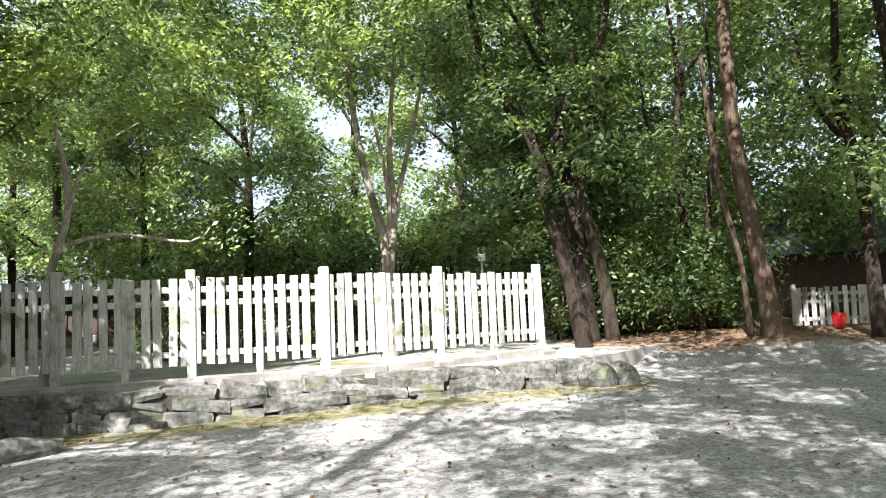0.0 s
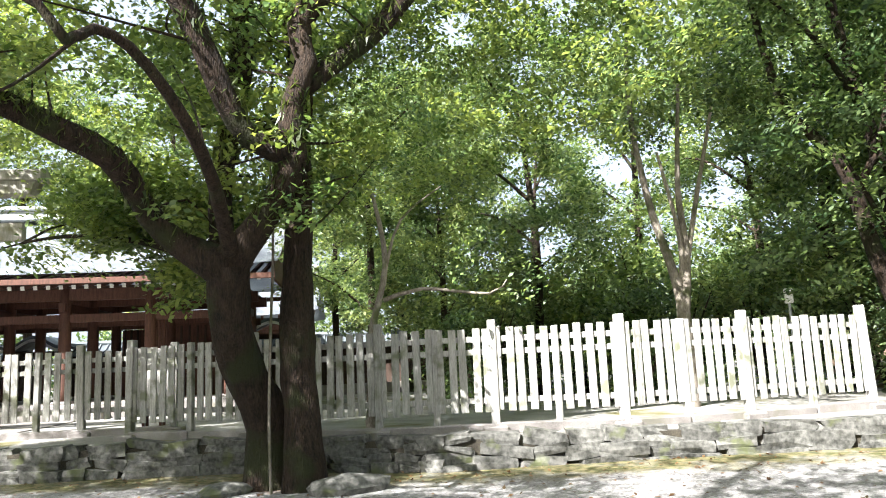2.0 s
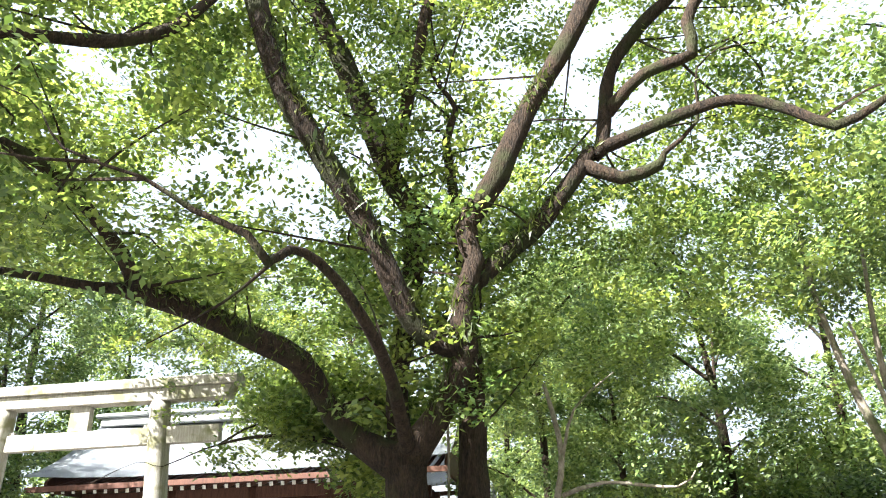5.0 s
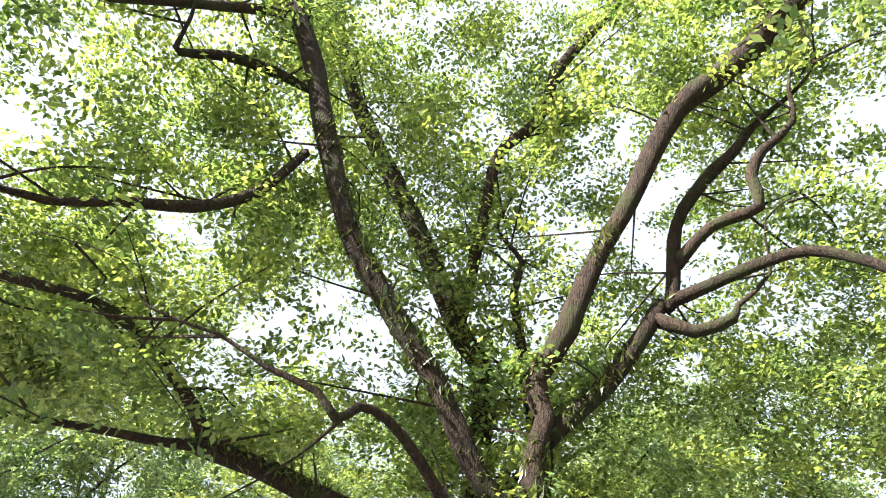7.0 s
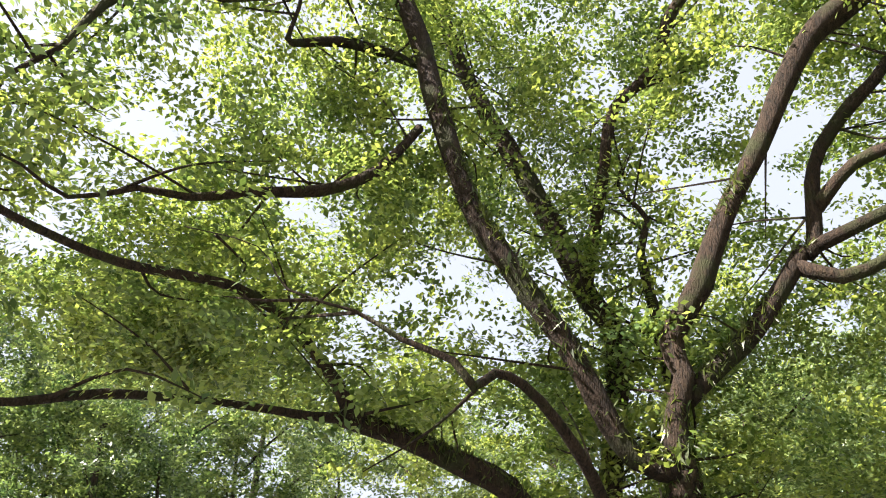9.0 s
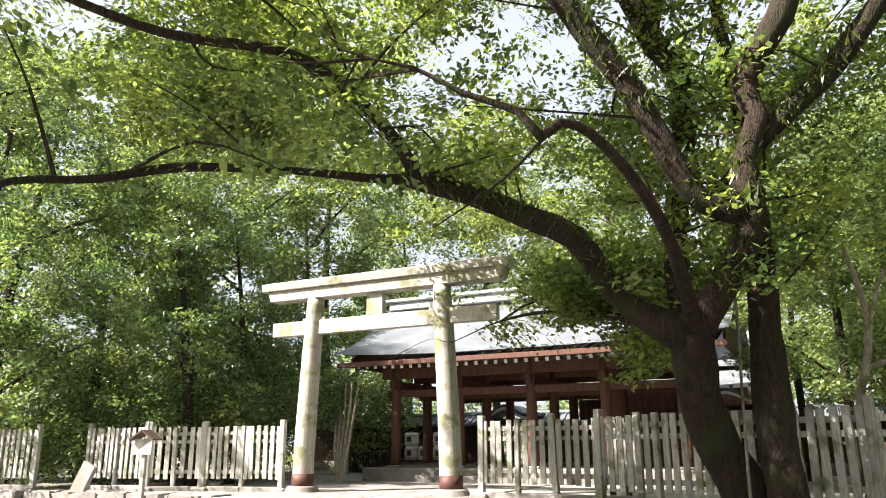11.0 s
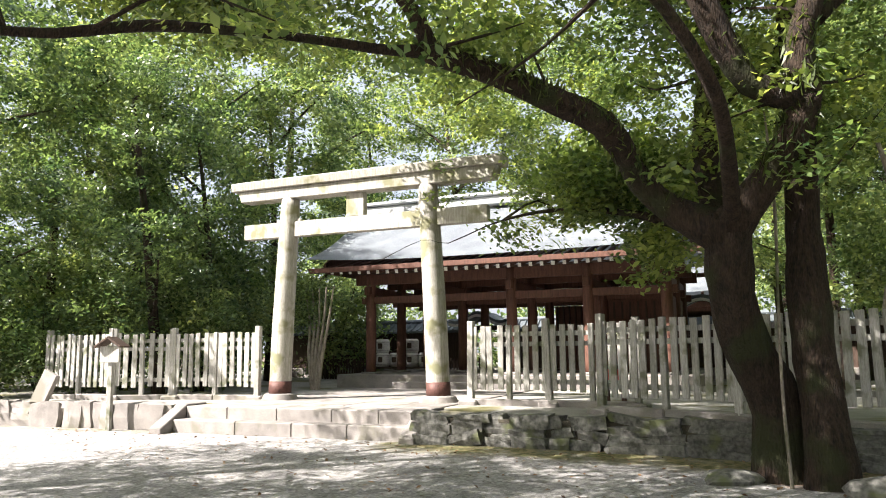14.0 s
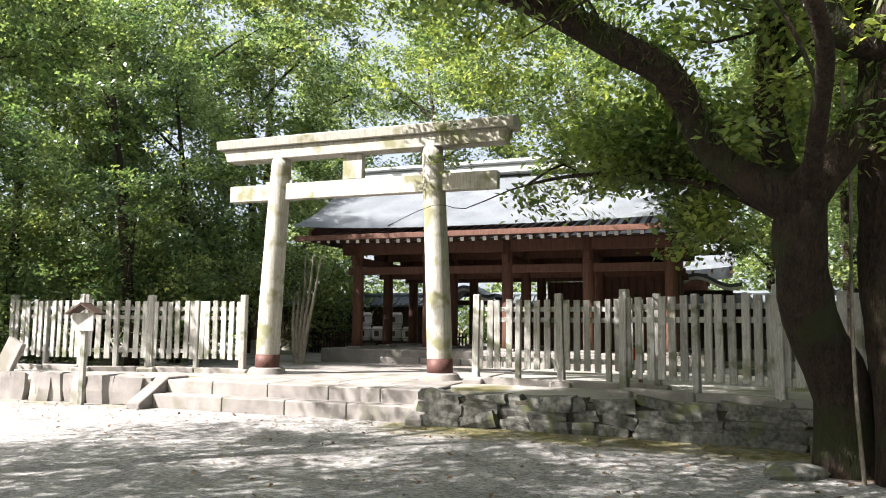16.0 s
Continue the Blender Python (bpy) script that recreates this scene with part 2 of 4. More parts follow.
def leaves_mesh(name, pos, size, mat, up=0.6, droop=0.15, slim=0.5, per=0):
    """Each leaf is a small folded blade at one of the given places; the leaves of one spray, per in number, lean alike."""
    k = len(pos)
    nrm = rng.normal(size=(k, 3))
    if per:
        nrm = 0.55 * nrm + 0.8 * np.repeat(rng.normal(size=(k // per, 3)), per, axis=0)
    nrm[:, 2] = np.abs(nrm[:, 2]) + up
    nrm /= np.linalg.norm(nrm, axis=1)[:, None]
    d = np.cross(nrm, rng.normal(size=(k, 3)))
    d /= np.linalg.norm(d, axis=1)[:, None] + 1e-9
    d[:, 2] -= droop
    s = np.cross(nrm, d)
    L = (size * rng.uniform(0.6, 1.3, k))[:, None]
    w = L * slim * 0.5
    v = np.stack([pos - d * L * 0.5, pos + s * w + nrm * L * 0.06, pos + d * L * 0.5, pos - s * w + nrm * L * 0.06], 1).reshape(-1, 3)
    me = bpy.data.meshes.new(name)
    me.vertices.add(4 * k), me.loops.add(4 * k), me.polygons.add(k)
    me.vertices.foreach_set("co", v.astype(np.float32).ravel())
    me.loops.foreach_set("vertex_index", np.arange(4 * k, dtype=np.int32))
    me.polygons.foreach_set("loop_start", np.arange(0, 4 * k, 4, dtype=np.int32))
    me.update(calc_edges=True)
    me.materials.append(mat)
    return me


def sprays(centres, per, spread, flat=0.4):
    """Leaf places: flattened tufts round the given centres."""
    c = np.repeat(np.asarray(centres, float), per, axis=0)
    o = rng.normal(size=c.shape) * spread
    o[:, 2] *= flat
    return c + o


# ---- the plan: the gate's own axes ----
GATE = Vector((-15.9, 8.73, 0))
TURN = math.degrees(math.atan2(0.472, 0.882))
AT_GATE = pose(GATE.x, GATE.y, 0, 0, 0, TURN)
LOW, HIGH = -0.06, 0.42


def gate_place(u, b, z=0.0, turn=0.0):
    return AT_GATE @ pose(u, b, z, 0, 0, turn)


def world_of(u, b):
    p = gate_place(u, b).translation
    return p.x, p.y


# line of the retaining wall's foot, right to left
WALL = [(2.25, 12.35), (-1.9, 10.95), (-4.3, 9.95), (-7.6, 9.75), (-11.75, 7.75)]
STEP_L, STEP_R = world_of(-3.05, -2.35), world_of(2.75, -2.35)
WALL_LEFT = [STEP_L, (-19.6, 3.9), (-24.0, 1.2), (-34.0, -3.0)]


def ramp(a, b, v):
    t = min(1, max(0, (v - a) / (b - a)))
    return t * t * (3 - 2 * t)


def line_gap(x, y, pts):
    best = 99.0
    p = Vector((x, y))
    for a, b in zip(pts, pts[1:]):
        a, b = Vector(a), Vector(b)
        u = min(1, max(0, (p - a).dot(b - a) / (b - a).length_squared))
        best = min(best, (a + (b - a) * u - p).length)
    return best


def bank(x, y):
    """How far a place lies in the wood by the path on the right."""
    return ramp(0.0, 1.6, (y - 13.9 - 0.4 * noise.noise((x * 0.4, 2, 0))) * 0.75 - max(0, 4 - x) * 0.25) * ramp(1.0, 3.5, x) + ramp(16, 22, x) * ramp(-4, 6, y)


def ground_height(x, y):
    h = LOW + 0.12 * ramp(-7, 2, x) * ramp(7, 13, y) + 0.03 * noise.noise((x * 0.35, y * 0.35, 0))
    return h + bank(x, y) * (0.45 + 0.25 * noise.noise((x * 0.5, y * 0.5, 3)))


def build_ground():
    xs = sorted({*np.linspace(-40, 30, 141).round(2), -400, -150, -80, 60, 120, 400})
    ys = sorted({*np.linspace(-14, 40, 109).round(2), -400, -120, -50, 80, 160, 400})
    bm = bmesh.new()
    lay = bm.loops.layers.color.new("cover")
    grid = [[bm.verts.new((x, y, ground_height(x, y))) for x in xs] for y in ys]
    for j in range(len(ys) - 1):
        for i in range(len(xs) - 1):
            f = bm.faces.new((grid[j][i], grid[j][i + 1], grid[j + 1][i + 1], grid[j + 1][i]))
            f.smooth = True
            for lp in f.loops:
                x, y, _ = lp.vert.co
                moss = 0.85 * (1 - ramp(0.5, 2.6, line_gap(x, y, WALL))) + 0.7 * (1 - ramp(0.3, 1.3, line_gap(x, y, WALL_LEFT)))
                wood = max(bank(x, y), 1 - ramp(0.3, 1.2, line_gap(x, y, [(-5.9, 9.0), (-6.1, 8.9)])), ramp(22, 30, abs(x + 6)) * 0.8, ramp(10, 16, -y))
                lp[lay] = (min(1, moss), min(1, wood), 0, 1)
    tagged(new("ground", mesh_of(bm, "ground", GRAVEL)), "pale dappled gravel forecourt with mossy edges and leaf litter", "ground", kind="structure")


build_ground()


def build_terrace():
    bm = bmesh.new()
    edge = [(60, 44), (6.0, 17.5), (2.2, 12.8)] + [(x + 0.05, y + 0.28) for x, y in WALL[1:4]] + [(STEP_R[0] + 0.25, STEP_R[1] + 0.55), world_of(2.7, -1.95), world_of(-3.0, -1.95)] + [(x - 0.1, y + 0.3) for x, y in WALL_LEFT[1:]] + [(-60, 2), (-60, 80), (60, 80)]
    top = [bm.verts.new((x, y, HIGH)) for x, y in edge]
    low = [bm.verts.new((x, y, LOW - 0.4)) for x, y in edge]
    f = bm.faces.new(top)
    for i in range(len(edge)):
        j = (i + 1) % len(edge)
        bm.faces.new((top[i], low[i], low[j], top[j]))
    bmesh.ops.triangulate(bm, faces=[f])
    tagged(new("pavement", mesh_of(bm, "pavement", INNER)), "raised precinct terrace of gravel and thin moss", "terrace", kind="structure")


build_terrace()


# ---- stone steps before the gate ----
def build_steps():
    st = thing("stone_steps", "weathered granite steps with sloping side stones before the gate", "steps", gate_place(0, 0, LOW))
    total = HIGH - LOW
    for i, (b0, top) in enumerate(((-2.62, total * 0.52), (-2.24, total + 0.01))):
        cuts = [-2.75, -1.7, -0.5, 0.75, 1.75, 2.5] if i else [-2.75, -1.2, 0.1, 1.3, 2.5]
        for a, b in zip(cuts, cuts[1:]):
            part("step_block", boxed(a + 0.002, b0, -0.1, b - 0.002, b0 + 0.42 + 0.4 * i, top, bevel=0.018), GRANITE, st)
    for u in (-3.05, 2.5):
        bm = bmesh.new()
        prof = [(-2.95, -0.1), (-2.95, 0.1), (-2.2, total + 0.05), (-1.6, total + 0.05), (-1.6, -0.1)]
        a = [bm.verts.new((u, y, z)) for y, z in prof]
        b = [bm.verts.new((u + 0.3, y, z)) for y, z in prof]
        bm.faces.new(a), bm.faces.new(b[::-1])
        for i in range(5):
            j = (i + 1) % 5
            bm.faces.new((a[i], a[j], b[j], b[i]))
        bmesh.ops.bevel(bm, geom=list(bm.edges), offset=0.015, affect="EDGES")
        part("side_stone", bm, GRANITE, st)
    pv = thing("stone_paving", "pale stone paving under and behind the gate", "paving", gate_place(0, 0, HIGH))
    for i in range(7):
        for j in range(5):
            u0, b0 = -2.6 + j * 1.04 + 0.0, -1.4 + i * 0.95
            part("paving_slab", boxed(u0 + 0.006, b0 + 0.006, -0.1, u0 + 1.034, b0 + 0.944, 0.02 + 0.006 * rng.random(), bevel=0.01), GRANITE, pv)


build_steps()


# ---- the wooden gate ----
def build_torii():
    g = thing("torii_gate", "tall unpainted weathered wooden shrine gate with mossy pillars", "shrine gate", gate_place(0, 0, HIGH))
    for s in (-1, 1):
        h = 5.15 - HIGH
        pil = part("pillar", tube([(s * 2.0, 0, 0.12, 0.255), (s * 1.95, 0, 1.6, 0.25), (s * 1.86, 0, 3.4, 0.235), (s * 1.79, 0, h, 0.215)], 28, 0.015), TORII, g, smooth=True)
        part("metal_band", tube([(s * 2.0, 0, 0.1, 0.262), (s * 1.992, 0, 0.44, 0.262)], 28), BAND, pil, "red-brown metal sleeve", smooth=True)
        bm = bmesh.new()
        bmesh.ops.create_cone(bm, cap_ends=True, segments=20, radius1=0.46, radius2=0.36, depth=0.2)
        bmesh.ops.translate(bm, vec=(s * 2.0, 0, 0.06), verts=bm.verts)
        bmesh.ops.bevel(bm, geom=list(bm.edges), offset=0.03, affect="EDGES")
        part("foundation_stone", bm, GRANITE, g, "round granite foot stone")
    z = 5.13 - HIGH
    bm = bmesh.new()
    prof = [(-0.20, 0), (0.20, 0), (0.20, 0.27), (-0.20, 0.27)]
    a = [bm.verts.new((-3.1 - 0.1 * (zz > 0.1), y, z + zz)) for y, zz in prof]
    b = [bm.verts.new((3.35 + 0.1 * (zz > 0.1), y, z + zz)) for y, zz in prof]
    bm.faces.new(a), bm.faces.new(b)
    for i in range(4):
        bm.faces.new((a[i], a[(i + 1) % 4], b[(i + 1) % 4], b[i]))
    bmesh.ops.bevel(bm, geom=list(bm.edges), offset=0.012, affect="EDGES")
    part("lower_lintel", bm, TORII, g)
    bm = bmesh.new()
    prof = [(-0.27, 0.275), (0.27, 0.275), (0.30, 0.46), (0.0, 0.56), (-0.30, 0.46)]
    a = [bm.verts.new((-3.34, y, z + zz)) for y, zz in prof]
    b = [bm.verts.new((3.58, y, z + zz)) for y, zz in prof]
    bm.faces.new(a), bm.faces.new(b)
    for i in range(5):
        bm.faces.new((a[i], a[(i + 1) % 5], b[(i + 1) % 5], b[i]))
    bmesh.ops.bevel(bm, geom=list(bm.edges), offset=0.012, affect="EDGES")
    part("top_lintel", bm, TORII, g)
    part("tie_beam", boxed(-3.06, -0.1, 4.22 - HIGH, 3.2, 0.1, 4.58 - HIGH, bevel=0.012), TORII, g)
    part("centre_strut", boxed(-0.23, -0.085, 4.585 - HIGH, 0.23, 0.085, 5.125 - HIGH, bevel=0.012), TORII, g)
    for s in (-1, 1):
        part("wedge", boxed(s * 1.82 - 0.34, -0.05, 4.585 - HIGH, s * 1.82 + 0.34, 0.05, 4.65 - HIGH, bevel=0.008), TORII, g)


build_torii()


# ---- picket fences ----
def build_fence(a, b, posts, pitch=0.185, pale_w=0.12, top=2.0, low=0.72, post_top=2.13, base=HIGH, first=True, last=True, last_tilt=0.0, group="precinct fences"):
    """One straight run from a to b: tall posts at the ends, a lower post between, pales in front of three rails, a kerb below."""
    a, b = Vector((*a, 0)), Vector((*b, 0))
    d = b - a
    n, ang = d.length, math.degrees(math.atan2(d.y, d.x))
    f = thing("picket_fence", "silver-grey weathered wooden picket fence on a stone kerb", "fence", pose(a.x, a.y, 0, 0, 0, ang), group)
    cols = [i * n / posts for i in range(posts + 1)]
    for i, x in enumerate(cols):
        if (i == 0 and not first) or (i == posts and not last):
            continue
        tall = i % 2 == 0
        w = 0.066 if tall else 0.052
        h = post_top if tall else top + 0.01
        tilt = last_tilt if i == posts else rng.normal() * 0.6
        part("post", boxed(-w, -w, base + 0.02, w, w, h + rng.normal() * 0.012, pose(x, 0, 0, 0, tilt, 0), bevel=0.012), PALE, f)
        if tall:
            part("post_stone", boxed(x - 0.2, -0.2, base - 0.12, x + 0.2, 0.2, base + 0.1, bevel=0.03), GRANITE, f, "rough stone under the post")
    for z in (top - 0.17, top - 0.37, low + 0.17):
        part("rail", boxed(0, 0.0, z - 0.045, n, 0.04, z + 0.045, bevel=0.006), PALE, f)
    k = max(1, round(n / pitch))
    shared = [mesh_of(boxed(-pale_w / 2, -0.036, low, pale_w / 2, -0.004, top, bevel=0.007), "pale", PALE) for _ in range(1)]
    for i in range(k):
        x = (i + 0.5) * n / k
        if min(abs(x - c) for c in cols) < 0.07:
            continue
        p = part("pale", shared[0], PALE, f)
        p.matrix_basis = pose(x + rng.normal() * 0.008, -0.001 * (i % 3), rng.normal() * 0.014, 0, rng.normal() * 0.5, 0)
    m = max(1, round(n / 1.4))
    for i in range(m):
        part("kerb_stone", boxed(i * n / m + 0.01, -0.09, base - 0.06, (i + 1) * n / m - 0.01, 0.09, base + 0.13 + rng.normal() * 0.01, bevel=0.02), GRANITE, f)
    return f


FENCE_B = [(-10.0, 9.93), (-7.6, 10.15), (-5.45, 10.35), (-3.75, 10.95), (-1.88, 11.5), (-0.12, 12.75), (1.82, 14.25)]
for i, (a, b) in enumerate(zip(FENCE_B, FENCE_B[1:])):
    build_fence(a, b, 2, last=i == 5, last_tilt=-2.0 if i == 5 else 0)
build_fence(world_of(2.82, -0.25), world_of(6.2, -0.45), 4, post_top=2.12)
build_fence(world_of(-8.35, -0.95), world_of(-6.25, -0.95), 2)
build_fence(world_of(-6.2, -0.93), world_of(-4.9, -0.35), 2, pitch=0.2)
build_fence(world_of(-4.85, -0.32), world_of(-2.6, -0.05), 2)
build_fence(world_of(-17, -2.6), world_of(-9.6, -1.6), 6)


# ---- the dry-stone retaining wall ----
def build_stone_wall(name, pts, label, stone=STONE, courses=3):
    w = thing(name, label, "stone wall", kind="structure")
    for a, b in zip(pts, pts[1:]):
        a, b = Vector((*a, 0)), Vector((*b, 0))
        n = (b - a).length
        ang = math.degrees(math.atan2(b.y - a.y, b.x - a.x))
        base = pose(a.x, a.y, 0, 0, 0, ang)
        flip = -1 if (b - a).x < 0 else 1
        part("earth_core", boxed(-0.02, 0.1 * flip if flip > 0 else -0.45, LOW - 0.2, n + 0.02, 0.45 if flip > 0 else -0.1, HIGH - 0.04, base), EARTH, w)
        x = -0.1
        while x < n:
            L = rng.uniform(0.3, 0.72)
            k = courses if rng.random() < 0.6 else courses + 1
            cuts = np.concatenate([[0], np.sort((np.arange(1, k) + rng.uniform(-0.28, 0.28, k - 1)) / k), [1]]) * (HIGH - LOW + 0.05)
            for row in range(k):
                h = cuts[row + 1] - cuts[row]
                bm = bmesh.new()
                bmesh.ops.create_cube(bm, size=1)
                bmesh.ops.subdivide_edges(bm, edges=list(bm.edges), cuts=1, use_grid_fill=True)
                seed = Vector((x * 3, row * 7, a.x))
                for v in bm.verts:
                    q = v.co.copy()
                    v.co = q.lerp(q.normalized() * 0.62, 0.17) + 0.13 * noise.noise_vector(q * 1.7 + seed)
                wide = L * rng.uniform(0.92, 1.22)
                bmesh.ops.scale(bm, vec=(wide, 0.38, h * 1.1), verts=bm.verts)
                s = part("stone", bm, stone, w)
                s.matrix_basis = base @ pose(x + L / 2 + rng.normal() * 0.07, flip * (0.15 + 0.035 * row + rng.normal() * 0.025), LOW - 0.02 + cuts[row] + h / 2, 0, rng.normal() * 5, rng.normal() * 5)
            x += L
    return w


build_stone_wall("stone_wall", WALL, "low mossy dry-stone retaining wall under the fence")
build_stone_wall("stone_wall", WALL_LEFT[:3], "low pale dry-stone wall beside the steps", GRANITE, 1)


# ---- the worship pavilion ----
def curved_roof(u0, u1, b_front, b_ridge, z_eave, z_ridge, thick=0.16, sweep=0.18):
    """Two concave slopes of a gabled roof, the eaves lifting towards the ends."""
    bm = bmesh.new()
    nu, nb = 18, 12
    half = b_ridge - b_front
    rows = []
    for j in range(2 * nb + 1):
        v = j / nb - 1
        s = 1 - abs(v)
        row = []
        for i in range(nu + 1):
            u = u0 + (u1 - u0) * i / nu
            e = abs(2 * i / nu - 1) ** 3
            row.append(bm.verts.new((u * 1.0, b_ridge + v * half, z_eave + (z_ridge - z_eave) * (0.55 * s + 0.45 * s * s) + sweep * e)))
        rows.append(row)
    for p, q in zip(rows, rows[1:]):
        for i in range(nu):
            bm.faces.new((p[i], p[i + 1], q[i + 1], q[i]))
    g = bmesh.ops.solidify(bm, geom=list(bm.faces), thickness=thick)
    return bm


def build_pavilion():
    h = thing("worship_pavilion", "open red-stained wooden worship hall with a curved grey copper roof", "shrine hall", gate_place(0, 0, 0))
    floor = 0.82
    part("stone_platform", boxed(-3.9, 5.7, HIGH - 0.1, 6.9, 11.3, floor, bevel=0.03), GRANITE, h, "pale stone platform")
    for i, u in enumerate((-1.75, -0.55, 0.65, 1.85)):
        part("front_step", boxed(u, 5.25, HIGH - 0.05, u + 1.19, 5.69, 0.62, bevel=0.02), GRANITE, h)
    cols = (-3.0, -0.72, 1.68, 3.95, 6.1)
    for b in (6.3, 8.5, 10.7):
        for u in cols:
            part("column", tube([(u, b, floor, 0.165), (u, b, 4.0, 0.155)], 14), RED, h, smooth=True)
            part("column_base", boxed(u - 0.25, b - 0.25, floor - 0.02, u + 0.25, b + 0.25, floor + 0.07, bevel=0.03), GRANITE, h)
    for b in (6.3, 8.5, 10.7):
        part("head_beam", boxed(-3.5, b - 0.1, 3.62, 6.6, b + 0.1, 3.95, bevel=0.01), RED, h)
        part("tie_beam", boxed(-3.3, b - 0.07, 3.02, 6.4, b + 0.07, 3.24, bevel=0.01), RED, h)
    for u in cols:
        part("cross_beam", boxed(u - 0.09, 6.0, 3.3, u + 0.09, 11.0, 3.55, bevel=0.01), RED, h)
    part("roof", curved_roof(-4.5, 7.6, 4.8, 8.5, 4.2, 6.3), ROOF, h, "grey copper roofing", smooth=True)
    part("eave_board", boxed(-4.42, 4.84, 3.93, 7.52, 4.94, 4.08, bevel=0.01), RED, h)
    part("eave_board", boxed(-4.42, 12.06, 3.93, 7.52, 12.16, 4.08, bevel=0.01), RED, h)
    part("ridge", boxed(-4.45, 8.22, 6.32, 7.55, 8.78, 6.6, bevel=0.03), RIDGE, h, "boxed copper ridge")
    part("ridge_cap", boxed(-4.6, 8.12, 6.604, 7.7, 8.88, 6.74, bevel=0.04), RIDGE, h)
    rafter = mesh_of(boxed(-0.045, 0, -0.05, 0.045, 3.6, 0.05, bevel=0.006), "rafter", RED)
    tip = mesh_of(boxed(-0.05, -0.012, -0.055, 0.05, 0.0, 0.055, bevel=0.004), "rafter_tip", WHITE)
    k = 38
    for i in range(k):
        u = -4.3 + 11.7 * i / (k - 1)
        r = part("rafter", rafter, RED, h)
        r.matrix_basis = pose(u, 5.0, 3.86 + 0.12 * abs(2 * i / (k - 1) - 1) ** 3, 15, 0, 0)
        t = part("rafter_tip", tip, WHITE, r, "white-painted rafter end")
    for u in (-4.35, 7.35):
        bm = bmesh.new()
        pts = [(5.6, 4.3), (8.5, 6.15), (11.4, 4.3), (11.4, 4.0), (5.6, 4.0)]
        a = [bm.verts.new((u, y, z)) for y, z in pts]
        b = [bm.verts.new((u + 0.08, y, z)) for y, z in pts]
        bm.faces.new(a), bm.faces.new(b)
        for i in range(5):
            bm.faces.new((a[i], a[(i + 1) % 5], b[(i + 1) % 5], b[i]))
        part("gable_panel", bm, RED, h)
    # closed bay with lattice on the side towards the big tree
    part("wall_panel", boxed(1.9, 10.62, floor, 3.75, 10.7, 3.0), RED, h)
    for i in range(9):
        x = 1.9 + 1.85 * (i + 0.5) / 9
        part("lattice_bar", boxed(x - 0.025, 10.5, 1.7, x + 0.025, 10.56, 3.0), DARKWOOD, h)
    for i in range(14):
        y = 6.6 + 3.9 * i / 13
        part("lattice_bar", boxed(3.92, y - 0.03, floor + 0.1, 3.98, y + 0.03, 3.0), RED, h)
    part("wall_panel", boxed(4.0, 6.5, floor, 4.06, 10.5, 2.2), RED, h)
    part("wall_panel", boxed(4.12, 8.46, floor, 5.94, 8.54, 3.02), RED, h)
    part("wall_panel", boxed(6.06, 6.46, floor, 6.14, 10.54, 3.02), RED, h)
    for i in range(7):
        x = 4.3 + 0.24 * i
        part("lattice_bar", boxed(x - 0.025, 8.38, 1.75, x + 0.025, 8.44, 2.95), DARKWOOD, h)
    for z in (1.7, 2.35):
        part("window_rail", boxed(4.14, 8.37, z, 5.92, 8.45, z + 0.07), RED, h)
    part("ceiling_board", boxed(-3.3, 6.1, 3.96, 6.4, 10.9, 4.0), DARKWOOD, h)


build_pavilion()


def build_hall(name, label, m, wide, deep, wall_h, rise, over, roof_mat):
    """A closed timber hall with a curved gable roof."""
    h = thing(name, label, "shrine hall", m)
    part("plinth", boxed(-wide / 2 - 0.4, -deep / 2 - 0.4, -0.05, wide / 2 + 0.4, deep / 2 + 0.4, 0.45, bevel=0.03), GRANITE, h)
    for x0, y0, x1, y1 in ((-wide / 2, -deep / 2, wide / 2, -deep / 2 + 0.12), (-wide / 2, deep / 2 - 0.12, wide / 2, deep / 2), (-wide / 2, -deep / 2 + 0.13, -wide / 2 + 0.12, deep / 2 - 0.13), (wide / 2 - 0.12, -deep / 2 + 0.13, wide / 2, deep / 2 - 0.13)):
        part("wall", boxed(x0, y0, 0.45, x1, y1, wall_h), RED, h)
    k = max(2, round(wide / 2))
    for i in range(k + 1):
        x = -wide / 2 + wide * i / k
        part("column", tube([(x, -deep / 2 - 0.05, 0.45, 0.14), (x, -deep / 2 - 0.05, wall_h, 0.14)], 12), RED, h, smooth=True)
    for z in (1.3, wall_h - 0.5):
        part("beam", boxed(-wide / 2 - 0.2, -deep / 2 - 0.16, z, wide / 2 + 0.2, -deep / 2 - 0.02, z + 0.2, bevel=0.01), RED, h)
    part("roof", curved_roof(-wide / 2 - over, wide / 2 + over, -deep / 2 - over, 0, wall_h + 0.05, wall_h + rise), roof_mat, h, smooth=True)
    part("ridge", boxed(-wide / 2 - over, -0.25, wall_h + rise, wide / 2 + over, 0.25, wall_h + rise + 0.4, bevel=0.04), RIDGE, h)
    n = round(wide * 2.2)
    for i in range(n):
        x = -wide / 2 - over + 0.2 + (wide + 2 * over - 0.4) * i / (n - 1)
        part("rafter", boxed(-0.05, 0, -0.05, 0.05, 1.2, 0.05, pose(x, -deep / 2 - over + 0.1, wall_h - 0.02, 15, 0, 0)), RED, h)


build_hall("main_hall", "vermilion-stained main hall with a pale curved roof behind the precinct wall", gate_place(4.6, 20.5, HIGH), 4.4, 5.0, 3.3, 2.2, 1.2, ROOF)


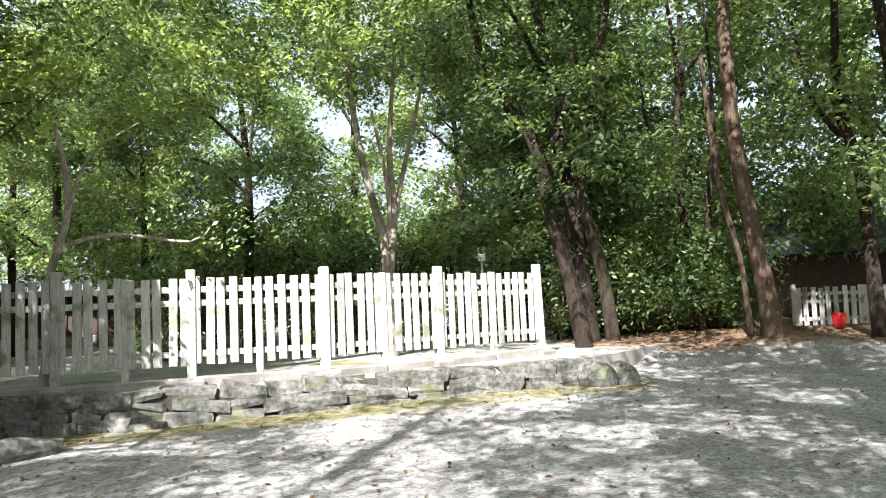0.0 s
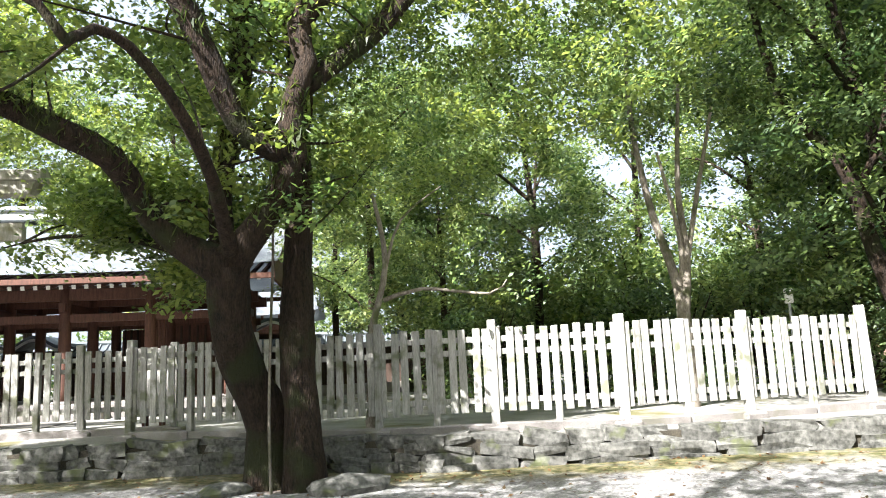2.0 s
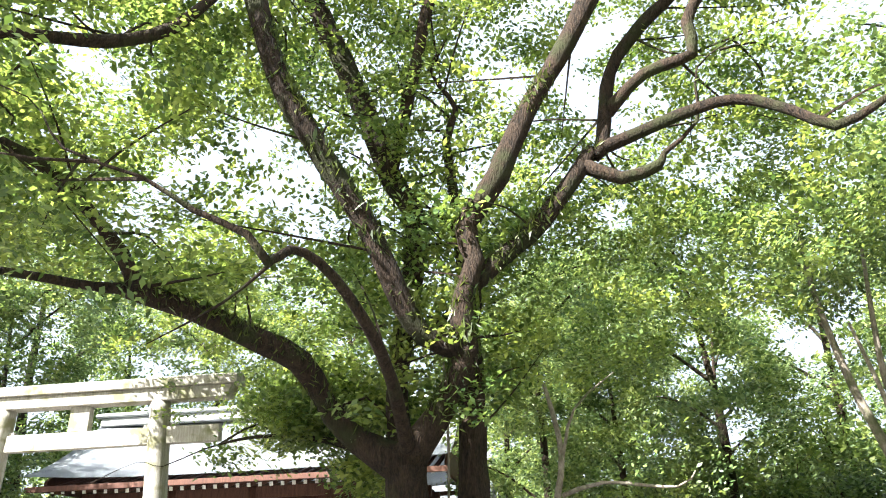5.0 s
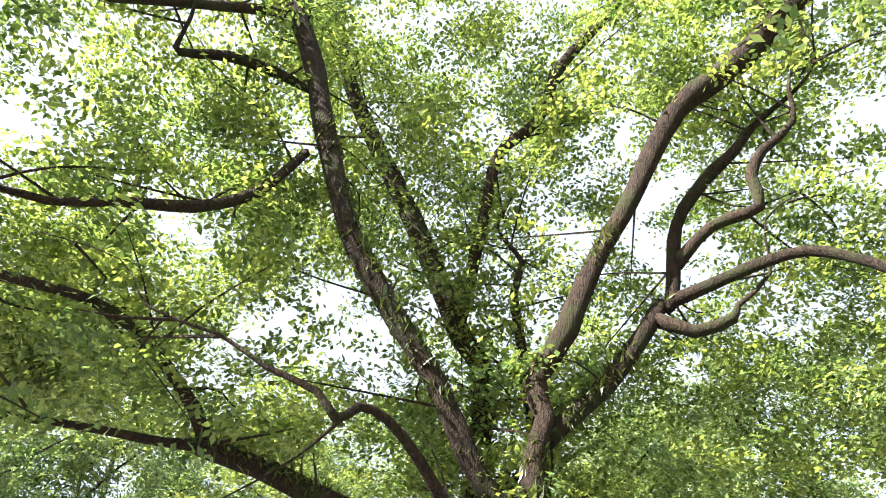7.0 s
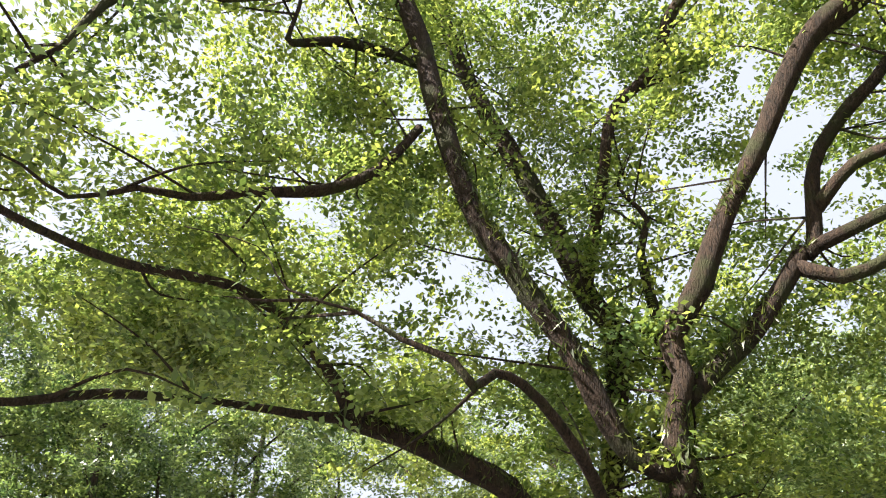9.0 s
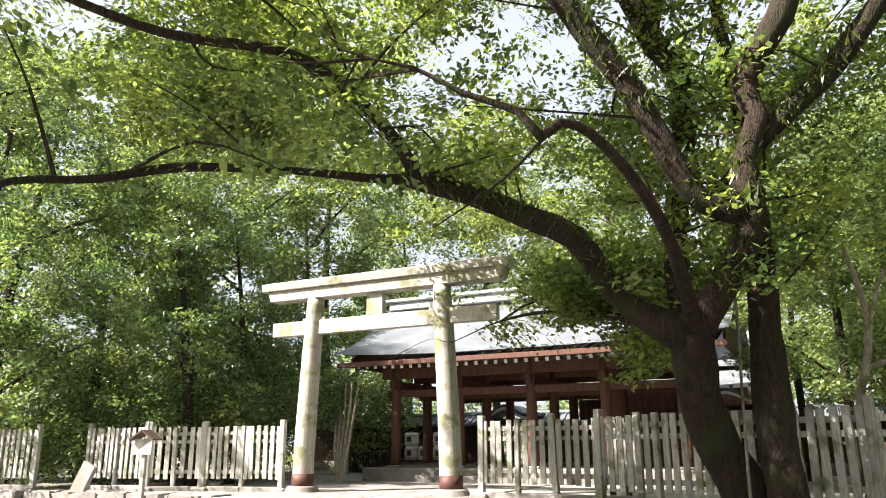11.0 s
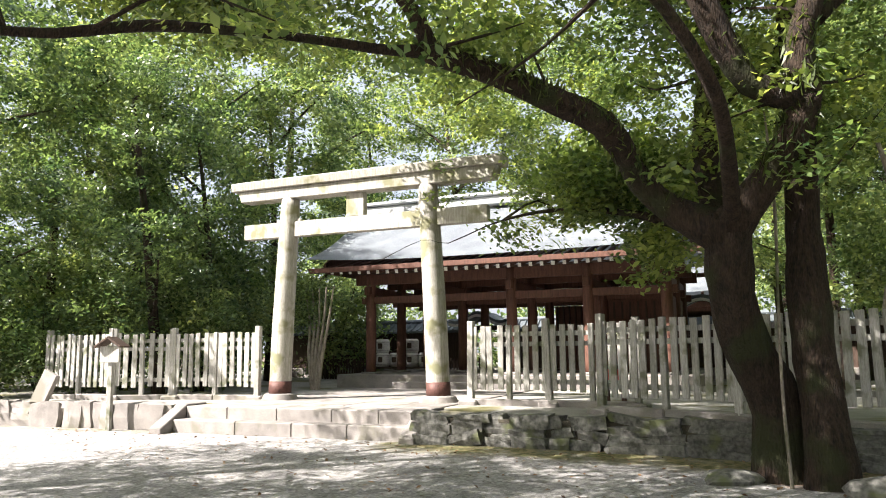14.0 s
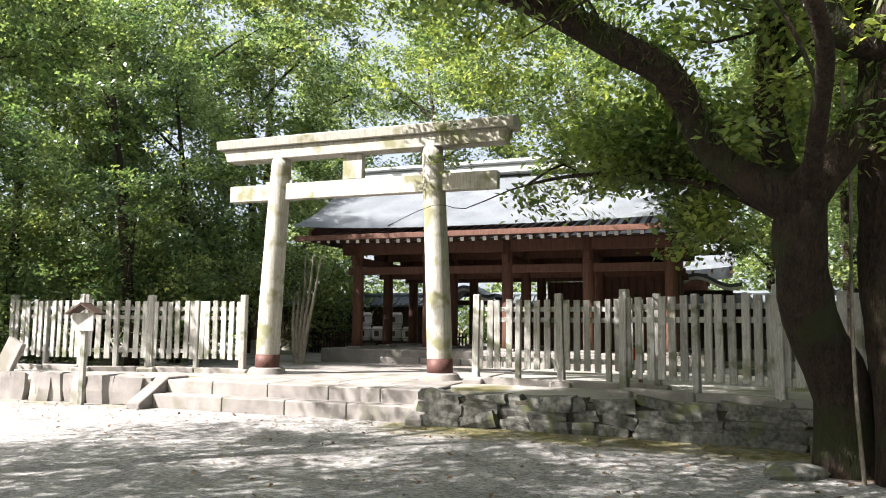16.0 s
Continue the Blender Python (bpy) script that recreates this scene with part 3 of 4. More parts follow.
def build_precinct_wall():
    w = thing("precinct_wall", "dark timber precinct wall with a grey tiled coping", "wall", gate_place(0, 14.0, HIGH))
    u0, u1 = -12.0, 13.6
    k = 16
    for i in range(k):
        a, b = u0 + (u1 - u0) * i / k, u0 + (u1 - u0) * (i + 1) / k
        if -2.5 < (a + b) / 2 < -0.9:
            continue
        part("stone_footing", boxed(a, -0.25, -0.05, b - 0.01, 0.25, 0.4, bevel=0.02), GRANITE, w)
        part("wall_panel", boxed(a + 0.07, -0.05, 0.4, b - 0.07, 0.05, 1.85), DARKWOOD, w)
        part("wall_post", boxed(a - 0.065, -0.1, 0.4, a + 0.065, 0.1, 1.95, bevel=0.01), DARKWOOD, w)
        bm = bmesh.new()
        prof = [(-0.62, 1.92), (-0.3, 2.06), (0, 2.28), (0.3, 2.06), (0.62, 1.92), (0.6, 1.84), (0, 2.12), (-0.6, 1.84)]
        p = [bm.verts.new((a, y, z)) for y, z in prof]
        q = [bm.verts.new((b - 0.004, y, z)) for y, z in prof]
        bm.faces.new(p), bm.faces.new(q)
        for n in range(8):
            bm.faces.new((p[n], p[(n + 1) % 8], q[(n + 1) % 8], q[n]))
        part("coping", bm, TILE, w, "grey tile coping")
        for n in range(6):
            x = a + (b - a) * (n + 0.5) / 6
            for s in (-1, 1):
                part("cover_tile", tube([(x, s * 0.62, 1.95, 0.035), (x, s * 0.3, 2.09, 0.035), (x, s * 0.02, 2.3, 0.035)], 6), TILE, w)
    part("ridge_tile", tube([(u0, 0, 2.33, 0.085), (u1, 0, 2.33, 0.085)], 8), TILE, w)


build_precinct_wall()


def build_small_gate(u, b, z, wide):
    """A little roofed gate whose eave bows up in the middle."""
    g = thing("roofed_gate", "small roofed gate with a bowed white-edged gable over dark timber", "gate", gate_place(u, b, HIGH))
    for s in (-1, 1):
        part("gate_post", boxed(s * wide / 2 - 0.1, -0.1, 0, s * wide / 2 + 0.1, 0.1, z + 0.1, bevel=0.01), DARKWOOD, g)
    bm, rim = bmesh.new(), bmesh.new()
    n = 16
    for mesh, y0, y1, t, lift in ((bm, -0.85, 0.85, 0.12, 0.1), (rim, -0.9, -0.853, 0.1, 0.0)):
        rows = []
        for i in range(n + 1):
            v = 2 * i / n - 1
            zz = z + lift + 0.42 * math.cos(min(1, abs(v) * 1.25) * math.pi) * 0.5 + 0.2 + 0.1 * abs(v) ** 4
            rows.append([mesh.verts.new((v * wide * 0.75, y, zz + dz)) for y, dz in ((y0, 0), (y1, 0), (y1, t), (y0, t))])
        for p, q in zip(rows, rows[1:]):
            for k in range(4):
                mesh.faces.new((p[k], p[(k + 1) % 4], q[(k + 1) % 4], q[k]))
        mesh.faces.new(rows[0]), mesh.faces.new(rows[-1])
    part("roof", bm, TILE, g)
    part("gable_board", rim, WHITE, g, "pale curved gable board")
    part("lintel", boxed(-wide / 2 - 0.2, -0.12, z - 0.1, wide / 2 + 0.2, 0.12, z + 0.08), DARKWOOD, g)


build_small_gate(-1.7, 13.4, 2.0, 1.6)
build_small_gate(6.6, 12.9, 2.3, 1.9)


# ---- things before the precinct wall ----
def build_barrel(m):
    b = thing("sake_barrel", "white straw-wrapped sake barrel tied with rope on a stand", "barrel", m, "stacked offering barrels")
    part("cask", tube([(0, 0, 0, 0.24), (0, 0, 0.08, 0.28), (0, 0, 0.27, 0.29), (0, 0, 0.46, 0.28), (0, 0, 0.54, 0.23)], 18), STRAW, b, smooth=True)
    for z in (0.1, 0.43):
        part("rope", tube([(0.292 * math.cos(t), 0.292 * math.sin(t), z, 0.018) for t in np.linspace(0, 2 * math.pi, 13)], 6), PALE, b)
    part("printed_mark", boxed(-0.09, -0.305, 0.17, 0.09, -0.285, 0.38, bevel=0.004), DARKWOOD, b)
    return b


stand = thing("barrel_stand", "low dark timber stand under the barrels", "stand", gate_place(-5.0, 12.3, HIGH))
part("shelf", boxed(-1.9, -0.35, 0.42, 1.9, 0.35, 0.5, bevel=0.01), DARKWOOD, stand)
for x in (-1.8, 0, 1.8):
    part("leg", boxed(x - 0.06, -0.3, 0, x + 0.06, 0.3, 0.42), DARKWOOD, stand)
for u, z in ((-5.7, 0.5), (-5.7, 1.045), (-5.08, 0.5), (-4.4, 0.5), (-4.4, 1.045), (-3.78, 0.5)):
    build_barrel(gate_place(u, 12.3, HIGH + z, 12 * (u % 0.7)))


def build_dark_railing(u0, u1, b):
    r = thing("dark_railing", "low dark-stained wooden railing of upright bars", "railing", gate_place(u0, b, HIGH))
    n = round((u1 - u0) / 0.13)
    bar = mesh_of(boxed(-0.025, -0.025, 0, 0.025, 0.025, 0.82), "bar", DARKWOOD)
    for i in range(n + 1):
        part("bar", bar, DARKWOOD, r).matrix_basis = pose((u1 - u0) * i / n, 0, 0)
    for z in (0.2, 0.65):
        part("rail", boxed(0, -0.03, z, u1 - u0, 0.03, z + 0.06), DARKWOOD, r)


build_dark_railing(-8.4, -6.1, 11.9)
build_dark_railing(-3.2, -1.4, 11.9)


def build_notice(m):
    s = thing("roofed_signpost", "small weathered wooden signpost with a little gable roof", "sign", m)
    part("post", boxed(-0.05, -0.05, -0.05, 0.05, 0.05, 1.72, bevel=0.008), PALE, s)
    part("board", boxed(-0.22, -0.09, 1.4, 0.22, -0.052, 1.74, bevel=0.006), PALE, s)
    for k in (-1, 1):
        part("roof_board", boxed(-0.36, -0.2, -0.02, 0.02, 0.16, 0.02, pose(0, 0, 1.92, 0, 0, 0) @ pose(0, 0, 0, 0, -33 * k, 0) @ pose(0 if k > 0 else 0.34, 0, 0), bevel=0.005), DARKWOOD, s)


build_notice(pose(-18.4, 4.25, LOW, 0, 0, 42))
slab = thing("leaning_slab", "pale stone slab leaning against the fence kerb", "stone slab", gate_place(-7.0, -2.3, HIGH))
part("slab", boxed(-0.22, -0.06, -0.1, 0.22, 0.06, 0.75, pose(0, 0, 0, -8, 22, 0), bevel=0.015), GRANITE, slab)
light = thing("path_sensor", "small white box lamp on a slender pole", "lamp", pose(0.9, 17.4, HIGH))
part("pole", tube([(0, 0, -0.1, 0.03), (0, 0, 2.0, 0.03)], 8), METAL, light)
part("lamp_head", boxed(-0.09, -0.07, 2.0, 0.09, 0.07, 2.32, bevel=0.02), WHITE, light)


def build_bucket(m, group="red buckets"):
    k = thing("red_bucket", "bright red plastic fire bucket", "bucket", m, group)
    part("body", tube([(0, 0, 0, 0.13), (0, 0, 0.3, 0.16), (0, 0, 0.32, 0.17), (0, 0, 0.3, 0.145), (0, 0, 0.04, 0.12)], 18), SCARLET, k, smooth=True)
    part("handle", tube([(0.165 * math.cos(t), 0, 0.3 + 0.13 * math.sin(t), 0.008) for t in np.linspace(0, math.pi, 9)], 6), METAL, k)


bucket_stand = thing("bucket_stand", "low dark red wooden stand behind the fence", "stand", gate_place(5.7, 0.05, HIGH))
part("top_board", boxed(-0.2, -0.17, 0.33, 0.2, 0.17, 0.37, bevel=0.006), RED, bucket_stand)
for x, y in ((-0.16, -0.13), (0.16, -0.13), (-0.16, 0.13), (0.16, 0.13)):
    part("leg", boxed(x - 0.025, y - 0.025, -0.02, x + 0.025, y + 0.025, 0.33), RED, bucket_stand)
build_bucket(gate_place(5.7, 0.05, HIGH + 0.37))


# ---- the big tree by the wall ----
big_tree = thing("camphor_tree", "great spreading camphor tree with two trunks and mossy fern-grown limbs", "tree")
BOUGH_PATHS = []


def limb(tree, name, pts):
    pts = [tuple(p) for p in pts]
    low = pts[0][2] < 1.0
    if low:
        x, y, z, r = pts[0]
        pts = [(x - 0.03, y + 0.06, LOW - 0.25, r * 1.15)] + pts
    if pts[-1][2] > 5 or pts[-1][3] < 0.05:
        a, b = Vector(pts[-2][:3]), Vector(pts[-1][:3])
        d, r = (b - a).normalized(), pts[-1][3]
        side = d.orthogonal().normalized() * 0.25
        pts += [(*(b + d * 0.7 + side), r * 0.65), (*(b + d * 1.5 - side * 0.4), r * 0.35), (*(b + d * 2.3 + side), 0.008)]
    part(name, tube(pts, 16 if pts[0][3] > 0.15 else 10, 0.16, 0.22 if low else 0.0), BARK, tree, smooth=True)
    BOUGH_PATHS.append(pts)


limb(big_tree, "trunk", [(-5.63, 8.49, 0.23, 0.271), (-5.70, 8.56, 0.86, 0.234), (-5.79, 8.62, 1.87, 0.25), (-5.83, 8.72, 2.92, 0.202), (-5.81, 8.77, 3.92, 0.186), (-5.87, 8.86, 4.99, 0.148), (-5.94, 8.86, 6.43, 0.108), (-6.12, 8.86, 8.28, 0.078)])
limb(big_tree, "trunk", [(-6.24, 8.61, 0.77, 0.310), (-6.36, 8.28, 1.39, 0.283), (-6.36, 7.91, 2.14, 0.268), (-6.25, 7.74, 2.88, 0.278)])
limb(big_tree, "limb", [(-6.26, 7.74, 2.80, 0.265), (-6.78, 7.43, 3.17, 0.175), (-7.02, 7.16, 3.52, 0.156), (-7.08, 6.55, 4.15, 0.158), (-7.42, 5.87, 4.45, 0.157), (-7.62, 5.13, 4.65, 0.133), (-7.76, 4.39, 4.72, 0.115)])
limb(big_tree, "limb", [(-7.74, 4.48, 4.75, 0.101), (-7.93, 4.09, 4.71, 0.057), (-8.23, 3.04, 4.69, 0.049), (-8.36, 1.76, 4.49, 0.054), (-8.24, 0.91, 4.14, 0.045), (-8.12, 0.17, 3.93, 0.037)])
limb(big_tree, "limb", [(-7.74, 4.48, 4.75, 0.101), (-7.72, 4.23, 5.12, 0.086), (-7.80, 3.50, 5.72, 0.072), (-7.83, 2.72, 5.96, 0.063), (-7.93, 1.42, 5.81, 0.054), (-7.79, 0.50, 5.78, 0.046), (-7.64, -0.30, 5.83, 0.039)])
limb(big_tree, "limb", [(-6.25, 7.74, 2.88, 0.265), (-5.82, 7.81, 3.37, 0.183), (-5.38, 7.86, 4.01, 0.175), (-5.29, 7.80, 4.29, 0.194)])
limb(big_tree, "limb", [(-5.29, 7.80, 4.25, 0.181), (-5.69, 7.41, 4.43, 0.142), (-5.86, 7.03, 5.08, 0.156), (-6.10, 6.64, 5.99, 0.152), (-6.43, 6.06, 6.95, 0.157), (-6.76, 5.57, 8.03, 0.150), (-7.01, 5.06, 9.97, 0.174), (-7.15, 4.70, 11.42, 0.171), (-7.42, 4.13, 12.92, 0.167), (-7.62, 3.58, 14.40, 0.140)])
limb(big_tree, "limb", [(-5.29, 7.80, 4.25, 0.194), (-5.30, 7.80, 4.93, 0.145), (-5.17, 7.99, 5.54, 0.137), (-5.31, 8.03, 6.10, 0.169), (-4.84, 8.24, 6.90, 0.175), (-4.44, 8.56, 8.00, 0.154), (-3.78, 8.85, 9.15, 0.146), (-2.81, 9.20, 10.85, 0.195), (-1.68, 9.54, 11.60, 0.222), (-0.43, 9.75, 12.58, 0.195), (0.53, 9.83, 13.38, 0.153)])
limb(big_tree, "limb", [(-5.21, 8.02, 5.23, 0.136), (-4.99, 8.49, 5.71, 0.142), (-4.53, 8.96, 6.33, 0.148), (-4.02, 9.40, 7.22, 0.132), (-3.86, 9.56, 7.55, 0.126), (-3.70, 9.62, 7.57, 0.120), (-3.41, 9.72, 8.96, 0.109), (-2.87, 9.88, 9.72, 0.112), (-2.26, 10.02, 10.21, 0.093)])
limb(big_tree, "limb", [(-3.97, 9.42, 7.31, 0.109), (-3.44, 9.61, 6.96, 0.098), (-2.90, 9.77, 7.07, 0.081), (-2.79, 9.80, 7.26, 0.045)])
limb(big_tree, "limb", [(-3.74, 9.61, 7.58, 0.111), (-3.10, 9.71, 7.69, 0.101), (-2.48, 9.77, 7.78, 0.092), (-1.66, 9.83, 7.77, 0.082), (-0.96, 9.70, 7.22, 0.079), (-0.49, 9.63, 6.74, 0.068), (0.07, 9.53, 6.83, 0.051)])
limb(big_tree, "limb", [(-3.54, 9.68, 8.22, 0.114), (-2.88, 9.78, 8.75, 0.096), (-2.11, 9.85, 8.82, 0.096), (-2.10, 9.85, 9.42, 0.099), (-1.81, 9.90, 9.88, 0.081)])
limb(big_tree, "limb", [(-6.38, 7.89, 2.90, 0.203), (-6.83, 8.31, 4.08, 0.160), (-6.72, 8.75, 6.69, 0.177), (-7.12, 8.58, 7.80, 0.203), (-7.42, 8.20, 9.15, 0.195), (-7.89, 7.51, 11.03, 0.190), (-8.35, 6.74, 12.99, 0.144), (-8.52, 6.21, 15.06, 0.124)])
limb(big_tree, "limb", [(-6.16, 7.68, 2.94, 0.107), (-5.75, 6.95, 3.42, 0.088), (-5.35, 6.12, 3.86, 0.072), (-5.3, 5.55, 4.33, 0.062), (-5.33, 5.05, 4.63, 0.054), (-5.36, 4.67, 4.66, 0.05), (-5.19, 4.21, 4.33, 0.05), (-5.35, 4.08, 4.62, 0.042), (-5.72, 3.7, 4.86, 0.032), (-6.1, 3.35, 5.2, 0.02)])
limb(big_tree, "limb", [(-6.55, 7.95, 2.75, 0.09), (-7.3, 8.2, 3.15, 0.065), (-8.4, 8.25, 3.5, 0.045), (-9.6, 8.1, 3.65, 0.028), (-10.6, 7.9, 3.55, 0.012)])
limb(big_tree, "limb", [(-7.39, 5.06, 9.60, 0.073), (-7.42, 4.32, 8.33, 0.083), (-7.62, 3.58, 7.73, 0.087), (-7.80, 2.72, 7.36, 0.069), (-7.87, 1.93, 6.93, 0.051), (-7.82, 1.33, 6.74, 0.036)])
limb(big_tree, "limb", [(-7.25, 4.57, 12.44, 0.105), (-7.91, 2.44, 11.14, 0.086), (-8.03, 1.74, 10.62, 0.083), (-8.04, 1.24, 10.45, 0.073), (-7.96, 0.43, 9.46, 0.067), (-7.79, 0.05, 8.09, 0.038)])
limb(big_tree, "limb", [(-7.06, 8.50, 7.74, 0.117), (-6.41, 8.48, 9.92, 0.107), (-6.03, 8.50, 11.20, 0.113), (-5.22, 8.75, 11.84, 0.105), (-4.71, 8.79, 12.88, 0.116), (-3.69, 9.02, 13.84, 0.096)])
limb(big_tree, "limb", [(-7.17, 5.02, 10.70, 0.068), (-7.62, 4.38, 11.04, 0.089), (-7.92, 3.66, 11.00, 0.088), (-8.03, 2.95, 10.53, 0.066), (-7.96, 2.86, 10.73, 0.038)])


def open_side(p, near):
    """Keeps leaves off the open side of the crown, where the bare limbs spread over the forecourt."""
    d = math.hypot(p.x + 0.4, p.y + 0.3)
    if p.x < -7.2 and p.y < 8.5 and p.z < 1.6 + 0.35 * d:
        return False
    return d > near and not (p.x > -4.9 and p.y < 8.3) and not (p.x > -5.0 and p.y < 10.2 and p.z < 11)


def grow_twigs():
    """Side branches off every limb, with the leaf tufts that they carry."""
    r = random.Random(5)
    bm_all = bmesh.new()
    tufts = []
    for pts in BOUGH_PATHS:
        for (x0, y0, z0, r0), (x1, y1, z1, r1) in zip(pts, pts[1:]):
            a, b = Vector((x0, y0, z0)), Vector((x1, y1, z1))
            if max(z0, z1) < 3.6:
                continue
            for k in range(max(1, int((b - a).length * 3.4))):
                p = a.lerp(b, r.random())
                d = Vector((r.gauss(0, 1), r.gauss(0, 1), r.gauss(0.25, 0.45))).normalized()
                L = r.uniform(0.9, 2.6)
                q = p + d * L * 0.5 + Vector((0, 0, r.uniform(-0.1, 0.25)))
                e = p + d * L + Vector((r.gauss(0, 0.2), r.gauss(0, 0.2), r.uniform(-0.2, 0.3)))
                if not open_side(e, 9.2 if e.x > -6.9 else 7.2):
                    continue
                t = tube([(*p, 0.025), (*q, 0.016), (*e, 0.006)], 4)
                me = bpy.data.meshes.new("t")
                t.to_mesh(me), t.free()
                bm_all.from_mesh(me)
                bpy.data.meshes.remove(me)
                for s in (0.45, 0.7, 0.9, 1.05):
                    for _ in range(2):
                        c = p.lerp(e, s) + Vector((r.gauss(0, 0.28), r.gauss(0, 0.28), r.gauss(0.05, 0.15)))
                        tufts.append(c)
    return bm_all, tufts


twigs, tufts = grow_twigs()
tagged(part("twig_spray", twigs, BARK, big_tree), kind="stuff")


def crown_fill(count, centre, radii, hollow=0.45, seed=1):
    """Tuft centres in the outer part of an uneven dome."""
    g = np.random.default_rng(seed)
    out = []
    while len(out) < count:
        v = g.normal(size=3)
        v /= np.linalg.norm(v)
        s = g.uniform(hollow, 1) ** 0.7
        p = Vector((centre[0] + v[0] * radii[0] * s, centre[1] + v[1] * radii[1] * s, centre[2] + v[2] * radii[2] * s))
        if noise.noise(p * 0.6 + Vector((seed, 0, 0))) > 0.13:
            out.append(p)
    return out


dome = [p for p in crown_fill(4700, (-8.0, 9.2, 8.8), (8.5, 8.6, 6.8), 0.25, 3) if p.z > 4.7 + 0.25 * max(0, 6 - math.hypot(p.x + 5.9, p.y - 8.8)) and open_side(p, 9.4 if p.x > -7.4 else 8.6) and not (p.y > 9.0 and p.z > 7.5 and noise.noise(p * 0.45) > (0.1 if p.z < 10 else -0.14))]
tufts = [p for p in tufts if open_side(p, 9.2 if p.x > -6.9 else 7.0)]
skirt = [p for p in crown_fill(150, (-8.3, 9.2, 3.5), (1.7, 1.5, 1.0), 0.1, 9) + crown_fill(430, (-8.7, 8.6, 3.75), (2.0, 1.5, 1.05), 0.05, 19)]
# added crown masses; the first three are set sunward to shade fence and trunk
over = [p for p in crown_fill(150, (-9.6, 3.0, 7.8), (3.0, 3.4, 1.8), 0.1, 12) + crown_fill(850, (-13.0, 4.0, 7.7), (3.4, 3.0, 1.8), 0.05, 16) + crown_fill(70, (-3.3, 2.4, 12.2), (3.2, 1.6, 1.0), 0.1, 23) + crown_fill(240, (-7.0, 7.5, 15.0), (4.5, 4.0, 2.0), 0.1, 17) if open_side(p, 7.8)] + crown_fill(420, (-2.4, 10.8, 13.8), (4.8, 3.0, 2.4), 0.1, 18) + crown_fill(200, (-2.2, 14.2, 9.8), (4.8, 2.8, 4.6), 0.2, 14)
tuft_at = np.array([tuple(p) for p in tufts + dome + skirt + over])
part("crown", leaves_mesh("crown", sprays(tuft_at, 40, 0.19, 0.45), 0.115, LEAF, 0.7, 0.15, 0.55, 40), LEAF, big_tree, "fresh green glossy leaves")


part("vine", tube([(-5.9, 8.14, -0.2, 0.024), (-5.98, 8.22, 0.9, 0.02), (-6.0, 8.3, 2.0, 0.019), (-5.98, 8.35, 3.2, 0.019), (-6.05, 8.4, 4.4, 0.014)], 7, 0.1), BARK_PALE, big_tree, "thin pale climbing stem against the trunk", smooth=True)


def build_ferns():
    """Tufts of narrow fronds along the upper side of the mossy limbs."""
    pos, r = [], random.Random(3)
    for pts in BOUGH_PATHS:
        for (x0, y0, z0, r0), (x1, y1, z1, r1) in zip(pts, pts[1:]):
            if min(r0, r1) < 0.11 or min(z0, z1) < 3.0 or max(z0, z1) > 10.5:
                continue
            a, b = Vector((x0, y0, z0)), Vector((x1, y1, z1))
            for _ in range(int((b - a).length * 330)):
                u = r.random()
                if noise.noise(a.lerp(b, u) * 1.6) < -0.05:
                    continue
                ang = r.uniform(0, 6.28)
                off = Vector((math.cos(ang), math.sin(ang), r.uniform(-0.3, 1.0))).normalized() * (r0 + (r1 - r0) * u) * 1.0
                pos.append(tuple(a.lerp(b, u) + off))
    tagged(part("fern_growth", leaves_mesh("fern_growth", np.array(pos), 0.17, FERN, 0.2, 0.8, 0.16), FERN, big_tree, "yellow-green ferns growing on the limbs"), kind="stuff")


build_ferns()


